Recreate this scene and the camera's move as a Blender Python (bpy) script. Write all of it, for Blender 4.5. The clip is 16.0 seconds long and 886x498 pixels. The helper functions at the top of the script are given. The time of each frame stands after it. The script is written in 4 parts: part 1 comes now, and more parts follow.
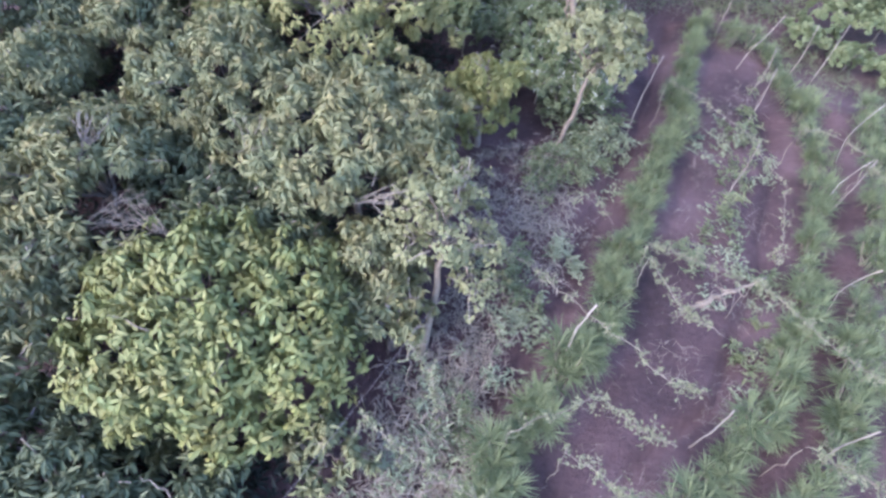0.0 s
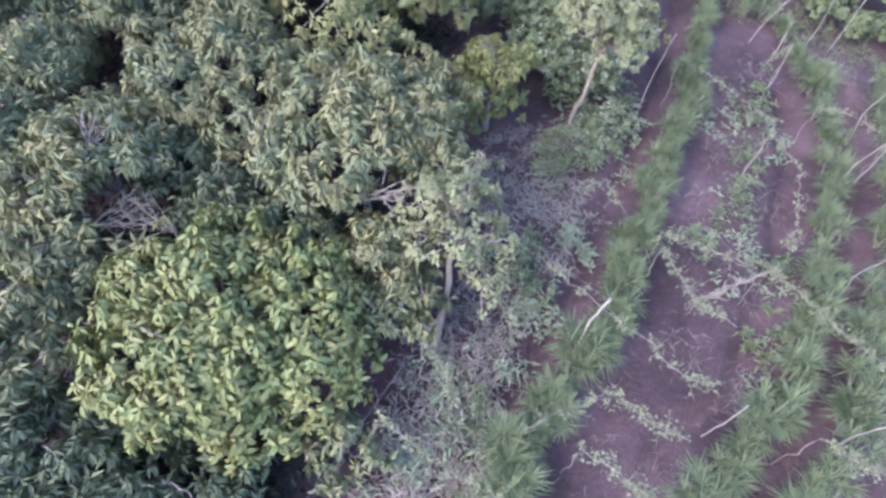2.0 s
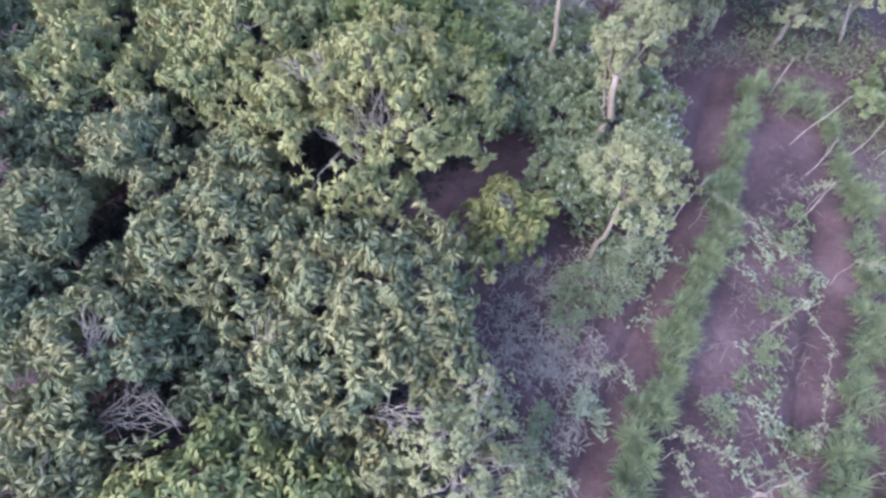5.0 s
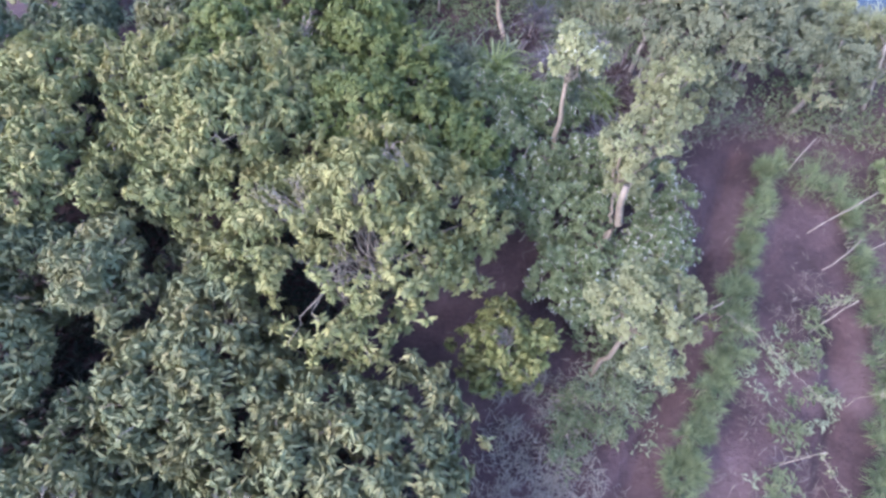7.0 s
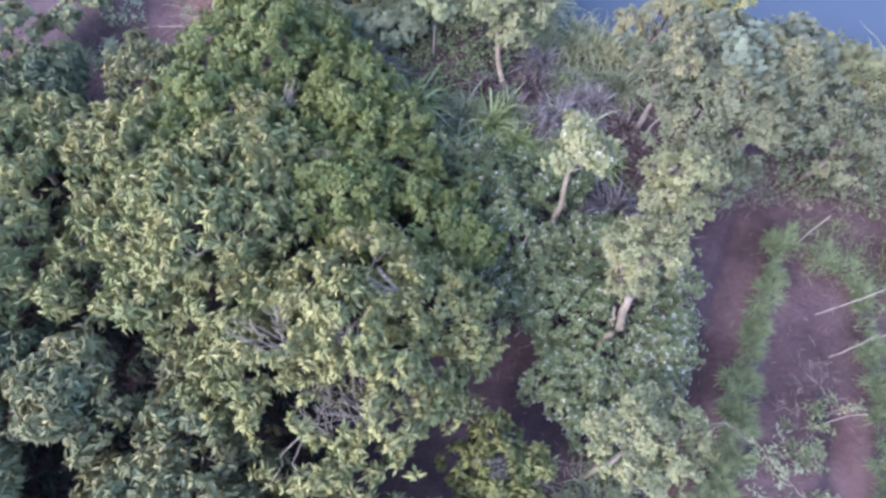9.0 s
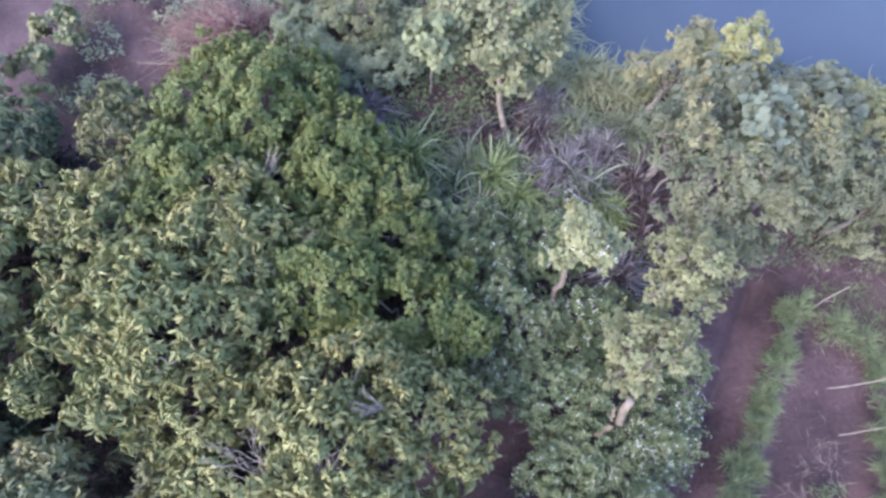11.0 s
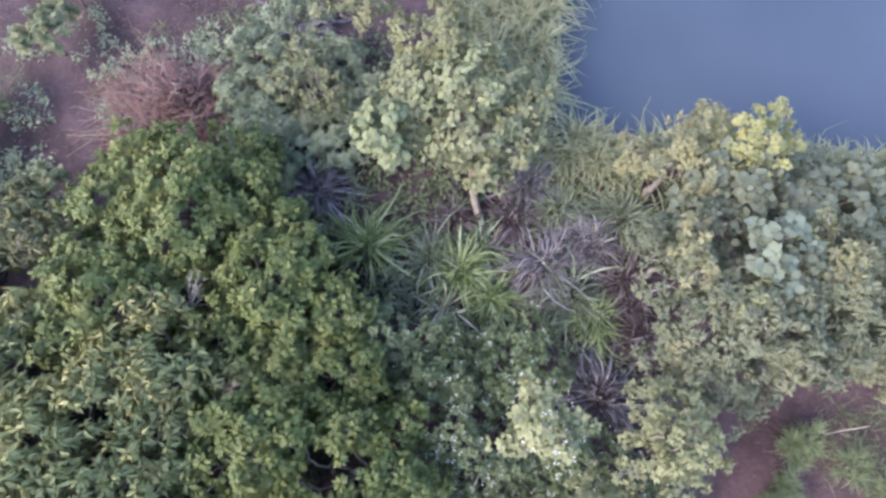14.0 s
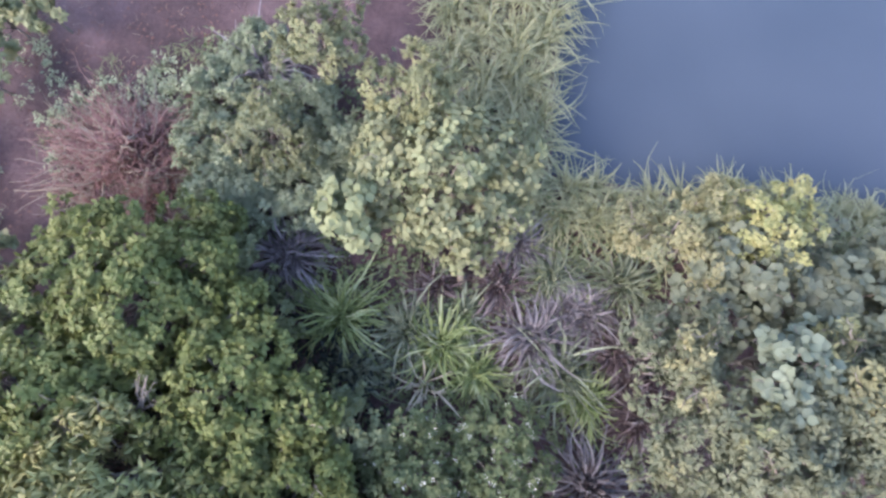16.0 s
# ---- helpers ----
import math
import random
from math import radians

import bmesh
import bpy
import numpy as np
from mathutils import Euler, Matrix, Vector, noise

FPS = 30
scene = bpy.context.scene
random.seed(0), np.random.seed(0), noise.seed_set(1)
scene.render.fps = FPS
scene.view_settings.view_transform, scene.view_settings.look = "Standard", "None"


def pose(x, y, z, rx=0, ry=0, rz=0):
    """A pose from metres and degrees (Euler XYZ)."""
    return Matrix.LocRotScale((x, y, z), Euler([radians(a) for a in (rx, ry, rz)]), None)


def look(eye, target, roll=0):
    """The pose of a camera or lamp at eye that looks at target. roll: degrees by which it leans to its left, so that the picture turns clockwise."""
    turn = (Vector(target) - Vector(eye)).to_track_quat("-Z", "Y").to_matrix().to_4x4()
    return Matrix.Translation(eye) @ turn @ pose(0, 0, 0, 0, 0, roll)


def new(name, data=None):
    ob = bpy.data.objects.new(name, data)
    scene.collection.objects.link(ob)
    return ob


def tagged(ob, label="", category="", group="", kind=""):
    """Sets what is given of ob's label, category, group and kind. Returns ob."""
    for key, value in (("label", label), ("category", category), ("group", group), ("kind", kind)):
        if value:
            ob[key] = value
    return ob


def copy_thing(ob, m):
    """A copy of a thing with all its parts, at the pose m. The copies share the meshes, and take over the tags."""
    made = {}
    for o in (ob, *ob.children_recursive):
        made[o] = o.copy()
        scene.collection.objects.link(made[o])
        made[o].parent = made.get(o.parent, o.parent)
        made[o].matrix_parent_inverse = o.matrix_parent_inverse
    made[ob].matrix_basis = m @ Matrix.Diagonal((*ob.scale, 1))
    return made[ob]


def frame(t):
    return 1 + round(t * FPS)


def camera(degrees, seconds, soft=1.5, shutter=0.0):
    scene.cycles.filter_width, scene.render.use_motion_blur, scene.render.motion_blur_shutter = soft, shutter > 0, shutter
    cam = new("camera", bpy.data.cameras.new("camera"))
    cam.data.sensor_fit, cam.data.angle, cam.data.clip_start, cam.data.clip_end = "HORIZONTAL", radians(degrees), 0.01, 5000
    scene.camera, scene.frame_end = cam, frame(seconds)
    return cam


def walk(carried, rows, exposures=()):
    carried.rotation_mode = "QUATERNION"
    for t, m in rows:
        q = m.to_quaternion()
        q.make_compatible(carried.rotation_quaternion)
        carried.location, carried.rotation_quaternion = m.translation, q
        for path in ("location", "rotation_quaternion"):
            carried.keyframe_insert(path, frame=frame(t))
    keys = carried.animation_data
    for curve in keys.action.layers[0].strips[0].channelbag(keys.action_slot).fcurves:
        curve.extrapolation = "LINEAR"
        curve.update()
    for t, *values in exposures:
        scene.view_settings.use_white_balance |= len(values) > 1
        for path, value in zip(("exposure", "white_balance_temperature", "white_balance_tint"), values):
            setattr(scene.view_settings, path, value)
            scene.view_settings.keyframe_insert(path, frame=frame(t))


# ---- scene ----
cam = camera(74.9, 16.0, soft=2.8)
# time, eye, a point ahead, roll
PATH = [
    (0, (0.265, 0.318, 6.55), (0.352, 1.572, 4.995), 6.1),
    (0.5, (0.22, 0.371, 6.583), (0.308, 1.605, 5.012), 5.8),
    (1, (0.161, 0.437, 6.606), (0.254, 1.652, 5.02), 5.9),
    (1.5, (0.156, 0.495, 6.639), (0.243, 1.686, 5.035), 5.5),
    (2, (0.155, 0.615, 6.706), (0.236, 1.777, 5.08), 5.2),
    (2.5, (0.165, 0.857, 6.86), (0.236, 1.993, 5.216), 4.8),
    (3, (0.182, 1.159, 7.072), (0.241, 2.28, 5.417), 4.5),
    (3.5, (0.142, 1.662, 7.362), (0.2, 2.756, 5.688), 5.0),
    (4, (0.166, 2.157, 7.648), (0.206, 3.226, 5.958), 4.8),
    (6.5, (0.187, 4.978, 8.529), (0.192, 5.919, 6.765), 3.8),
    (7, (0.107, 5.516, 8.643), (0.134, 6.433, 6.865), 5.2),
    (7.5, (0.034, 6.08, 8.768), (0.078, 6.965, 6.975), 6.4),
    (8, (-0.002, 6.621, 8.885), (0.052, 7.471, 7.075), 7.2),
    (8.5, (0.015, 7.124, 8.976), (0.067, 7.94, 7.151), 7.3),
    (9, (0.017, 7.636, 9.07), (0.071, 8.41, 7.226), 7.9),
    (11.5, (0.184, 9.865, 9.233), (0.218, 10.482, 7.331), 7.8),
    (12, (0.311, 10.283, 9.17), (0.337, 10.878, 7.261), 7.4),
    (12.5, (0.473, 10.773, 9.12), (0.481, 11.332, 7.2), 6.1),
    (13, (0.629, 11.263, 9.046), (0.62, 11.786, 7.115), 4.5),
    (13.5, (0.777, 11.741, 8.942), (0.752, 12.233, 7.003), 2.7),
    (14, (0.892, 12.191, 8.821), (0.858, 12.657, 6.876), 1.4),
    (14.5, (0.98, 12.66, 8.714), (0.941, 13.094, 6.762), 0.3),
    (15, (1.035, 13.11, 8.617), (1.001, 13.513, 6.658), 0.7),
    (15.5, (1.088, 13.583, 8.517), (1.054, 13.943, 6.55), 0.2),
    (16, (1.148, 14.102, 8.399), (1.094, 14.389, 6.42), -4.9),
]
walk(cam, [(t, look(eye, target, roll)) for t, eye, target, roll in PATH], exposures=((0, 2.5, 5620, 25), (6.5, 2.5, 5620, 25), (10, 2.47, 5720, 25), (13, 2.45, 6050, 22), (16, 2.5, 6400, 22)))

# ---- world and light ----
world = bpy.data.worlds.new("sky")
scene.world = world
world.use_nodes = True
wn = world.node_tree.nodes
sky = wn.new("ShaderNodeTexSky")
sky.sky_type, sky.sun_disc = "NISHITA", False
SUN_UP, SUN_ROUND = 42.0, 235.0
sky.sun_elevation, sky.sun_rotation = radians(SUN_UP), radians(SUN_ROUND)
sky.air_density, sky.dust_density, sky.ozone_density = 1.0, 2.0, 1.5
wn["Background"].inputs["Strength"].default_value = 0.15
world.node_tree.links.new(sky.outputs["Color"], wn["Background"].inputs["Color"])
sun = new("sun", bpy.data.lights.new("sun", "SUN"))
sun.data.energy, sun.data.angle, sun.data.color = 0.45, radians(30), (1.0, 0.93, 0.76)
az = radians(SUN_ROUND)
to_sun = Vector((math.sin(az) * math.cos(radians(SUN_UP)), math.cos(az) * math.cos(radians(SUN_UP)), math.sin(radians(SUN_UP))))
sun.matrix_world = look(to_sun * 40, (0, 0, 0))


# ---- materials ----
def nodes_of(name):
    m = bpy.data.materials.new(name)
    m.use_nodes = True
    nt = m.node_tree
    return m, nt, nt.nodes["Principled BSDF"], nt.links.new


def ramp(nt, stops):
    r = nt.nodes.new("ShaderNodeValToRGB")
    e = r.color_ramp.elements
    while len(e) < len(stops):
        e.new(0.5)
    for k, (p, c) in zip(e, stops):
        k.position, k.color = p, (*c, 1)
    return r


def noise_tex(nt, scale, detail=4.0, rough=0.55):
    c = nt.nodes.new("ShaderNodeTexCoord")
    n = nt.nodes.new("ShaderNodeTexNoise")
    n.inputs["Scale"].default_value, n.inputs["Detail"].default_value = scale, detail
    n.inputs["Roughness"].default_value = rough
    nt.links.new(c.outputs["Object"], n.inputs["Vector"])
    return n


def leaf_material(name, stops, rough=0.52, through_share=0.20, patch=2.4, single=False):
    """Leaves: each one its own shade along the stops, drifting over the crown, a little light passing through."""
    m, nt, bsdf, link = nodes_of(name)
    geo = nt.nodes.new("ShaderNodeObjectInfo" if single else "ShaderNodeNewGeometry")
    big = noise_tex(nt, patch, 4, 0.6)
    mix = nt.nodes.new("ShaderNodeMath")
    mix.operation = "MULTIPLY_ADD"
    link(big.outputs["Fac"], mix.inputs[0])
    mix.inputs[1].default_value = 1.35
    off = nt.nodes.new("ShaderNodeMath")
    off.operation = "MULTIPLY_ADD"
    link(geo.outputs["Random" if single else "Random Per Island"], off.inputs[0])
    off.inputs[1].default_value, off.inputs[2].default_value = (0.60, -0.48) if single else (0.20, -0.28)
    link(off.outputs[0], mix.inputs[2])
    r = ramp(nt, stops)
    link(mix.outputs[0], r.inputs["Fac"])
    fine = noise_tex(nt, 55, 3)
    tint = nt.nodes.new("ShaderNodeMix")
    tint.data_type, tint.blend_type = "RGBA", "MULTIPLY"
    tint.inputs["Factor"].default_value = 0.42
    fr = ramp(nt, [(0.3, (0.72, 0.72, 0.7)), (0.7, (1.2, 1.2, 1.15))])
    link(fine.outputs["Fac"], fr.inputs["Fac"])
    link(r.outputs["Color"], tint.inputs["A"])
    link(fr.outputs["Color"], tint.inputs["B"])
    link(tint.outputs["Result"], bsdf.inputs["Base Color"])
    bsdf.inputs["Roughness"].default_value = rough
    bsdf.inputs["Specular IOR Level"].default_value = 0.26
    tr = nt.nodes.new("ShaderNodeBsdfTranslucent")
    link(tint.outputs["Result"], tr.inputs["Color"])
    ms = nt.nodes.new("ShaderNodeMixShader")
    ms.inputs["Fac"].default_value = through_share
    link(bsdf.outputs["BSDF"], ms.inputs[1])
    link(tr.outputs["BSDF"], ms.inputs[2])
    link(ms.outputs["Shader"], nt.nodes["Material Output"].inputs["Surface"])
    return m


def rough_material(name, stops, scale, rough=0.85, bump=0.4, bump_scale=60.0, metal=0.0):
    m, nt, bsdf, link = nodes_of(name)
    a = noise_tex(nt, scale, 6, 0.62)
    info = nt.nodes.new("ShaderNodeObjectInfo")
    add = nt.nodes.new("ShaderNodeMath")
    add.operation = "MULTIPLY_ADD"
    link(info.outputs["Random"], add.inputs[0])
    add.inputs[1].default_value = 0.2
    link(a.outputs["Fac"], add.inputs[2])
    r = ramp(nt, stops)
    link(add.outputs[0], r.inputs["Fac"])
    link(r.outputs["Color"], bsdf.inputs["Base Color"])
    b = noise_tex(nt, bump_scale, 4)
    bp = nt.nodes.new("ShaderNodeBump")
    bp.inputs["Strength"].default_value, bp.inputs["Distance"].default_value = bump, 0.02
    link(b.outputs["Fac"], bp.inputs["Height"])
    link(bp.outputs["Normal"], bsdf.inputs["Normal"])
    bsdf.inputs["Roughness"].default_value, bsdf.inputs["Metallic"].default_value = rough, metal
    return m


def soil_material():
    """Red farm soil: broad damp patches, clods, thin scattered litter."""
    m, nt, bsdf, link = nodes_of("red_soil")
    broad = noise_tex(nt, 0.7, 5, 0.6)
    grain = noise_tex(nt, 14, 6, 0.7)
    r = ramp(nt, [(0.18, (0.022, 0.012, 0.013)), (0.5, (0.069, 0.041, 0.042)), (0.85, (0.128, 0.085, 0.087))])
    s = nt.nodes.new("ShaderNodeMath")
    s.operation = "MULTIPLY_ADD"
    link(grain.outputs["Fac"], s.inputs[0])
    s.inputs[1].default_value = 0.42
    half = nt.nodes.new("ShaderNodeMath")
    half.operation = "MULTIPLY_ADD"
    link(broad.outputs["Fac"], half.inputs[0])
    half.inputs[1].default_value, half.inputs[2].default_value = 1.5, -0.48
    link(half.outputs[0], s.inputs[2])
    link(s.outputs[0], r.inputs["Fac"])
    vor = nt.nodes.new("ShaderNodeTexVoronoi")
    vor.inputs["Scale"].default_value = 22
    co = nt.nodes.new("ShaderNodeTexCoord")
    link(co.outputs["Object"], vor.inputs["Vector"])
    lit = ramp(nt, [(0.05, (0.26, 0.22, 0.17)), (0.12, (0, 0, 0))])
    link(vor.outputs["Distance"], lit.inputs["Fac"])
    mx = nt.nodes.new("ShaderNodeMix")
    mx.data_type, mx.blend_type = "RGBA", "ADD"
    mx.inputs["Factor"].default_value = 0.10
    link(r.outputs["Color"], mx.inputs["A"])
    link(lit.outputs["Color"], mx.inputs["B"])
    link(mx.outputs["Result"], bsdf.inputs["Base Color"])
    bp = nt.nodes.new("ShaderNodeBump")
    bp.inputs["Strength"].default_value, bp.inputs["Distance"].default_value = 0.7, 0.05
    link(grain.outputs["Fac"], bp.inputs["Height"])
    link(bp.outputs["Normal"], bsdf.inputs["Normal"])
    bsdf.inputs["Roughness"].default_value = 0.92
    return m


def water_material():
    """Turbid grey-blue pond water with a faint ripple."""
    m, nt, bsdf, link = nodes_of("pond_water")
    n = noise_tex(nt, 0.25, 3)
    r = ramp(nt, [(0.3, (0.047, 0.064, 0.084)), (0.7, (0.062, 0.080, 0.102))])
    link(n.outputs["Fac"], r.inputs["Fac"])
    link(r.outputs["Color"], bsdf.inputs["Base Color"])
    w = noise_tex(nt, 3.0, 3)
    bp = nt.nodes.new("ShaderNodeBump")
    bp.inputs["Strength"].default_value, bp.inputs["Distance"].default_value = 0.08, 0.03
    link(w.outputs["Fac"], bp.inputs["Height"])
    link(bp.outputs["Normal"], bsdf.inputs["Normal"])
    bsdf.inputs["Roughness"].default_value = 0.12
    bsdf.inputs["IOR"].default_value = 1.33
    return m


SOIL, WATER = soil_material(), water_material()
BARK = rough_material("grey_bark", [(0.25, (0.085, 0.068, 0.058)), (0.6, (0.18, 0.155, 0.13)), (0.9, (0.28, 0.255, 0.225))], 9)
PALE_BARK = rough_material("pale_bark", [(0.25, (0.12, 0.094, 0.066)), (0.6, (0.21, 0.170, 0.124)), (0.9, (0.31, 0.265, 0.205))], 8)
STAKE = rough_material("weathered_stake", [(0.25, (0.145, 0.122, 0.10)), (0.6, (0.26, 0.228, 0.19)), (0.9, (0.38, 0.345, 0.30))], 7)
TWIG = rough_material("grey_twig", [(0.25, (0.13, 0.11, 0.085)), (0.7, (0.27, 0.235, 0.19))], 12)
RED_TWIG = rough_material("red_brown_brush", [(0.25, (0.11, 0.052, 0.047)), (0.6, (0.215, 0.122, 0.108)), (0.95, (0.36, 0.265, 0.23))], 5)
WIRE = rough_material("grey_wire", [(0.2, (0.13, 0.115, 0.11)), (0.9, (0.24, 0.215, 0.20))], 20, 0.6, 0.1, 60, 0.2)
VINE_STEM = rough_material("vine_stem", [(0.25, (0.12, 0.10, 0.075)), (0.8, (0.26, 0.23, 0.175))], 14)
LEAF = {
    "bright": leaf_material("leaf_bright", [(0.0, (0.185, 0.247, 0.108)), (0.45, (0.188, 0.208, 0.076)), (0.8, (0.258, 0.247, 0.095)), (1.0, (0.268, 0.230, 0.104))]),
    "gold": leaf_material("leaf_gold", [(0.0, (0.183, 0.232, 0.101)), (0.4, (0.236, 0.249, 0.104)), (0.75, (0.340, 0.320, 0.141)), (1.0, (0.369, 0.321, 0.167))], 0.55),
    "mid": leaf_material("leaf_mid", [(0.0, (0.180, 0.228, 0.137)), (0.5, (0.204, 0.213, 0.105)), (0.85, (0.289, 0.257, 0.123)), (1.0, (0.327, 0.265, 0.145))]),
    # Darker copy of the orchard leaf; shade on low trees is in the colour.
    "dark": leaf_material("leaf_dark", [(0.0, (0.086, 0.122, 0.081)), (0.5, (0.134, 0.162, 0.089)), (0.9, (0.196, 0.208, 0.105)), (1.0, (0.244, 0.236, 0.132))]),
    # Nearly black leaf: the deep shade under the crowns is in its colour.
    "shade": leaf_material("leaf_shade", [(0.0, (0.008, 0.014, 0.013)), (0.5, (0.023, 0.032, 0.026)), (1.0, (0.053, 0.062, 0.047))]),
    "pale": leaf_material("leaf_pale", [(0.0, (0.159, 0.187, 0.098)), (0.5, (0.201, 0.209, 0.104)), (0.85, (0.237, 0.232, 0.114)), (1.0, (0.214, 0.198, 0.100))], 0.62),
    "lime": leaf_material("leaf_lime", [(0.0, (0.286, 0.323, 0.164)), (0.45, (0.175, 0.186, 0.096)), (0.8, (0.233, 0.230, 0.118)), (1.0, (0.162, 0.148, 0.080))], 0.65, patch=2.0),
    "tuft": leaf_material("leaf_tuft", [(0.0, (0.142, 0.157, 0.075)), (0.45, (0.207, 0.217, 0.107)), (0.8, (0.275, 0.272, 0.140)), (1.0, (0.263, 0.248, 0.139))], 0.6),
    "yellow": leaf_material("leaf_yellow", [(0.0, (0.188, 0.209, 0.123)), (0.45, (0.178, 0.182, 0.097)), (0.75, (0.275, 0.252, 0.128)), (1.0, (0.188, 0.144, 0.084))], 0.6),
    "olive": leaf_material("leaf_olive", [(0.0, (0.073, 0.086, 0.057)), (0.42, (0.122, 0.137, 0.084)), (0.7, (0.165, 0.175, 0.102)), (0.86, (0.221, 0.206, 0.100)), (1.0, (0.196, 0.147, 0.072))], 0.62, patch=1.5),
    "grey": leaf_material("leaf_grey", [(0.0, (0.073, 0.085, 0.059)), (0.5, (0.130, 0.147, 0.099)), (1.0, (0.223, 0.241, 0.161))], 0.7),
    "white": leaf_material("leaf_white", [(0.0, (0.125, 0.147, 0.076)), (0.5, (0.197, 0.217, 0.112)), (1.0, (0.299, 0.317, 0.156))], 0.7),
    "ash": leaf_material("leaf_ash", [(0.0, (0.100, 0.121, 0.084)), (0.5, (0.146, 0.174, 0.122)), (1.0, (0.196, 0.226, 0.163))], 0.7),
    "shrub": leaf_material("leaf_shrub", [(0.0, (0.082, 0.119, 0.057)), (0.5, (0.150, 0.182, 0.087)), (0.9, (0.231, 0.247, 0.121)), (1.0, (0.254, 0.255, 0.137))], 0.62),
    # The shrub leaf scaled darker: dimmer light is put into the colour.
    "shrub_dim": leaf_material("leaf_shrub_dim", [(0.0, (0.063, 0.095, 0.045)), (0.5, (0.113, 0.146, 0.069)), (0.9, (0.174, 0.197, 0.096)), (1.0, (0.213, 0.226, 0.121))], 0.62),
    "row": leaf_material("leaf_row", [(0.0, (0.072, 0.100, 0.048)), (0.5, (0.152, 0.184, 0.090)), (1.0, (0.247, 0.272, 0.151))], 0.6),
    "weed": leaf_material("leaf_weed", [(0.0, (0.176, 0.146, 0.126)), (0.5, (0.250, 0.220, 0.180)), (1.0, (0.347, 0.317, 0.249))], 0.75),
    "vine": leaf_material("leaf_vine", [(0.0, (0.105, 0.118, 0.062)), (0.5, (0.185, 0.200, 0.112)), (1.0, (0.300, 0.305, 0.200))], 0.65),
    "hedge": leaf_material("leaf_hedge", [(0.0, (0.191, 0.245, 0.122)), (0.45, (0.243, 0.258, 0.107)), (0.8, (0.364, 0.328, 0.145)), (1.0, (0.386, 0.315, 0.159))], patch=2.4),
    "bushy": leaf_material("leaf_bushy", [(0.0, (0.062, 0.095, 0.034)), (0.45, (0.115, 0.143, 0.043)), (0.8, (0.173, 0.183, 0.059)), (1.0, (0.196, 0.188, 0.068))], patch=2.4),
    "sage": leaf_material("leaf_sage", [(0.0, (0.167, 0.205, 0.131)), (0.5, (0.255, 0.295, 0.187)), (1.0, (0.361, 0.396, 0.258))], 0.65),
    "rust": leaf_material("leaf_rust", [(0.0, (0.060, 0.030, 0.026)), (0.5, (0.14, 0.075, 0.062)), (1.0, (0.26, 0.175, 0.145))], 0.8),
    "cover": leaf_material("leaf_cover", [(0.0, (0.065, 0.086, 0.044)), (0.5, (0.151, 0.181, 0.092)), (1.0, (0.261, 0.274, 0.148))], 0.6),
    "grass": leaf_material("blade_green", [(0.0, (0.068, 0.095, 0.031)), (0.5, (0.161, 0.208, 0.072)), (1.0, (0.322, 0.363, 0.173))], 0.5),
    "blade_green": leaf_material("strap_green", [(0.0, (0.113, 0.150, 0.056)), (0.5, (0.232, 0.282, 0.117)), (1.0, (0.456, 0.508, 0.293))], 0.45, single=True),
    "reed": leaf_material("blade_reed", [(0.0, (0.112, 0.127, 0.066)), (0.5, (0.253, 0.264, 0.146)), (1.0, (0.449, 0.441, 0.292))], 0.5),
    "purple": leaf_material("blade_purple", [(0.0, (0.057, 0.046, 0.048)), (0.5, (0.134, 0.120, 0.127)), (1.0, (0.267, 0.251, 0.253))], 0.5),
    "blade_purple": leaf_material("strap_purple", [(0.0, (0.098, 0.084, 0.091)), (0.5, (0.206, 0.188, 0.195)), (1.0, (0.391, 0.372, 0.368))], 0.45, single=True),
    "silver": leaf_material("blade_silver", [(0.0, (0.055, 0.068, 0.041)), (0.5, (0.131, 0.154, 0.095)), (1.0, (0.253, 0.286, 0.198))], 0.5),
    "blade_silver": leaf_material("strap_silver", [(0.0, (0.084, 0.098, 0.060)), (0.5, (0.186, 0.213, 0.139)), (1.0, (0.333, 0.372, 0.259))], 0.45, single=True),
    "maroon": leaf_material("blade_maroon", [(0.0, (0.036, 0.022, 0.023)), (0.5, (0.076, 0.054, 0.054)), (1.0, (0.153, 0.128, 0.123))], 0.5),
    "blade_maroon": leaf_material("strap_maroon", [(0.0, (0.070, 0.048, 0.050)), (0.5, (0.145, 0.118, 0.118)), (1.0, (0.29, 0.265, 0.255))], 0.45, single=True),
    "straw": leaf_material("blade_straw", [(0.0, (0.32, 0.28, 0.21)), (1.0, (0.52, 0.48, 0.38))], 0.6),
    "flower": leaf_material("petal_white", [(0.0, (0.55, 0.55, 0.48)), (1.0, (0.75, 0.75, 0.68))], 0.6),
}


# ---- mesh helpers ----
def tri_mesh(name, V, T):
    me = bpy.data.meshes.new(name)
    V, T = np.asarray(V, np.float32), np.asarray(T, np.int32)
    me.vertices.add(len(V))
    me.vertices.foreach_set("co", V.ravel())
    me.loops.add(T.size)
    me.loops.foreach_set("vertex_index", T.ravel())
    me.polygons.add(len(T))
    me.polygons.foreach_set("loop_start", np.arange(0, T.size, 3, dtype=np.int32))
    me.update(calc_edges=True)
    return me


def part(name, me, material, parent, label=""):
    ob = new(name, me)
    if not me.materials:
        me.materials.append(material)
    ob.parent = parent
    return tagged(ob, label)


def thing(name, x, y, z, label, category, group="", kind=""):
    ob = new(name)
    ob.location = (x, y, z)
    return tagged(ob, label, category, group, kind)


def unit(a):
    return a / np.maximum(np.linalg.norm(a, axis=-1, keepdims=True), 1e-9)


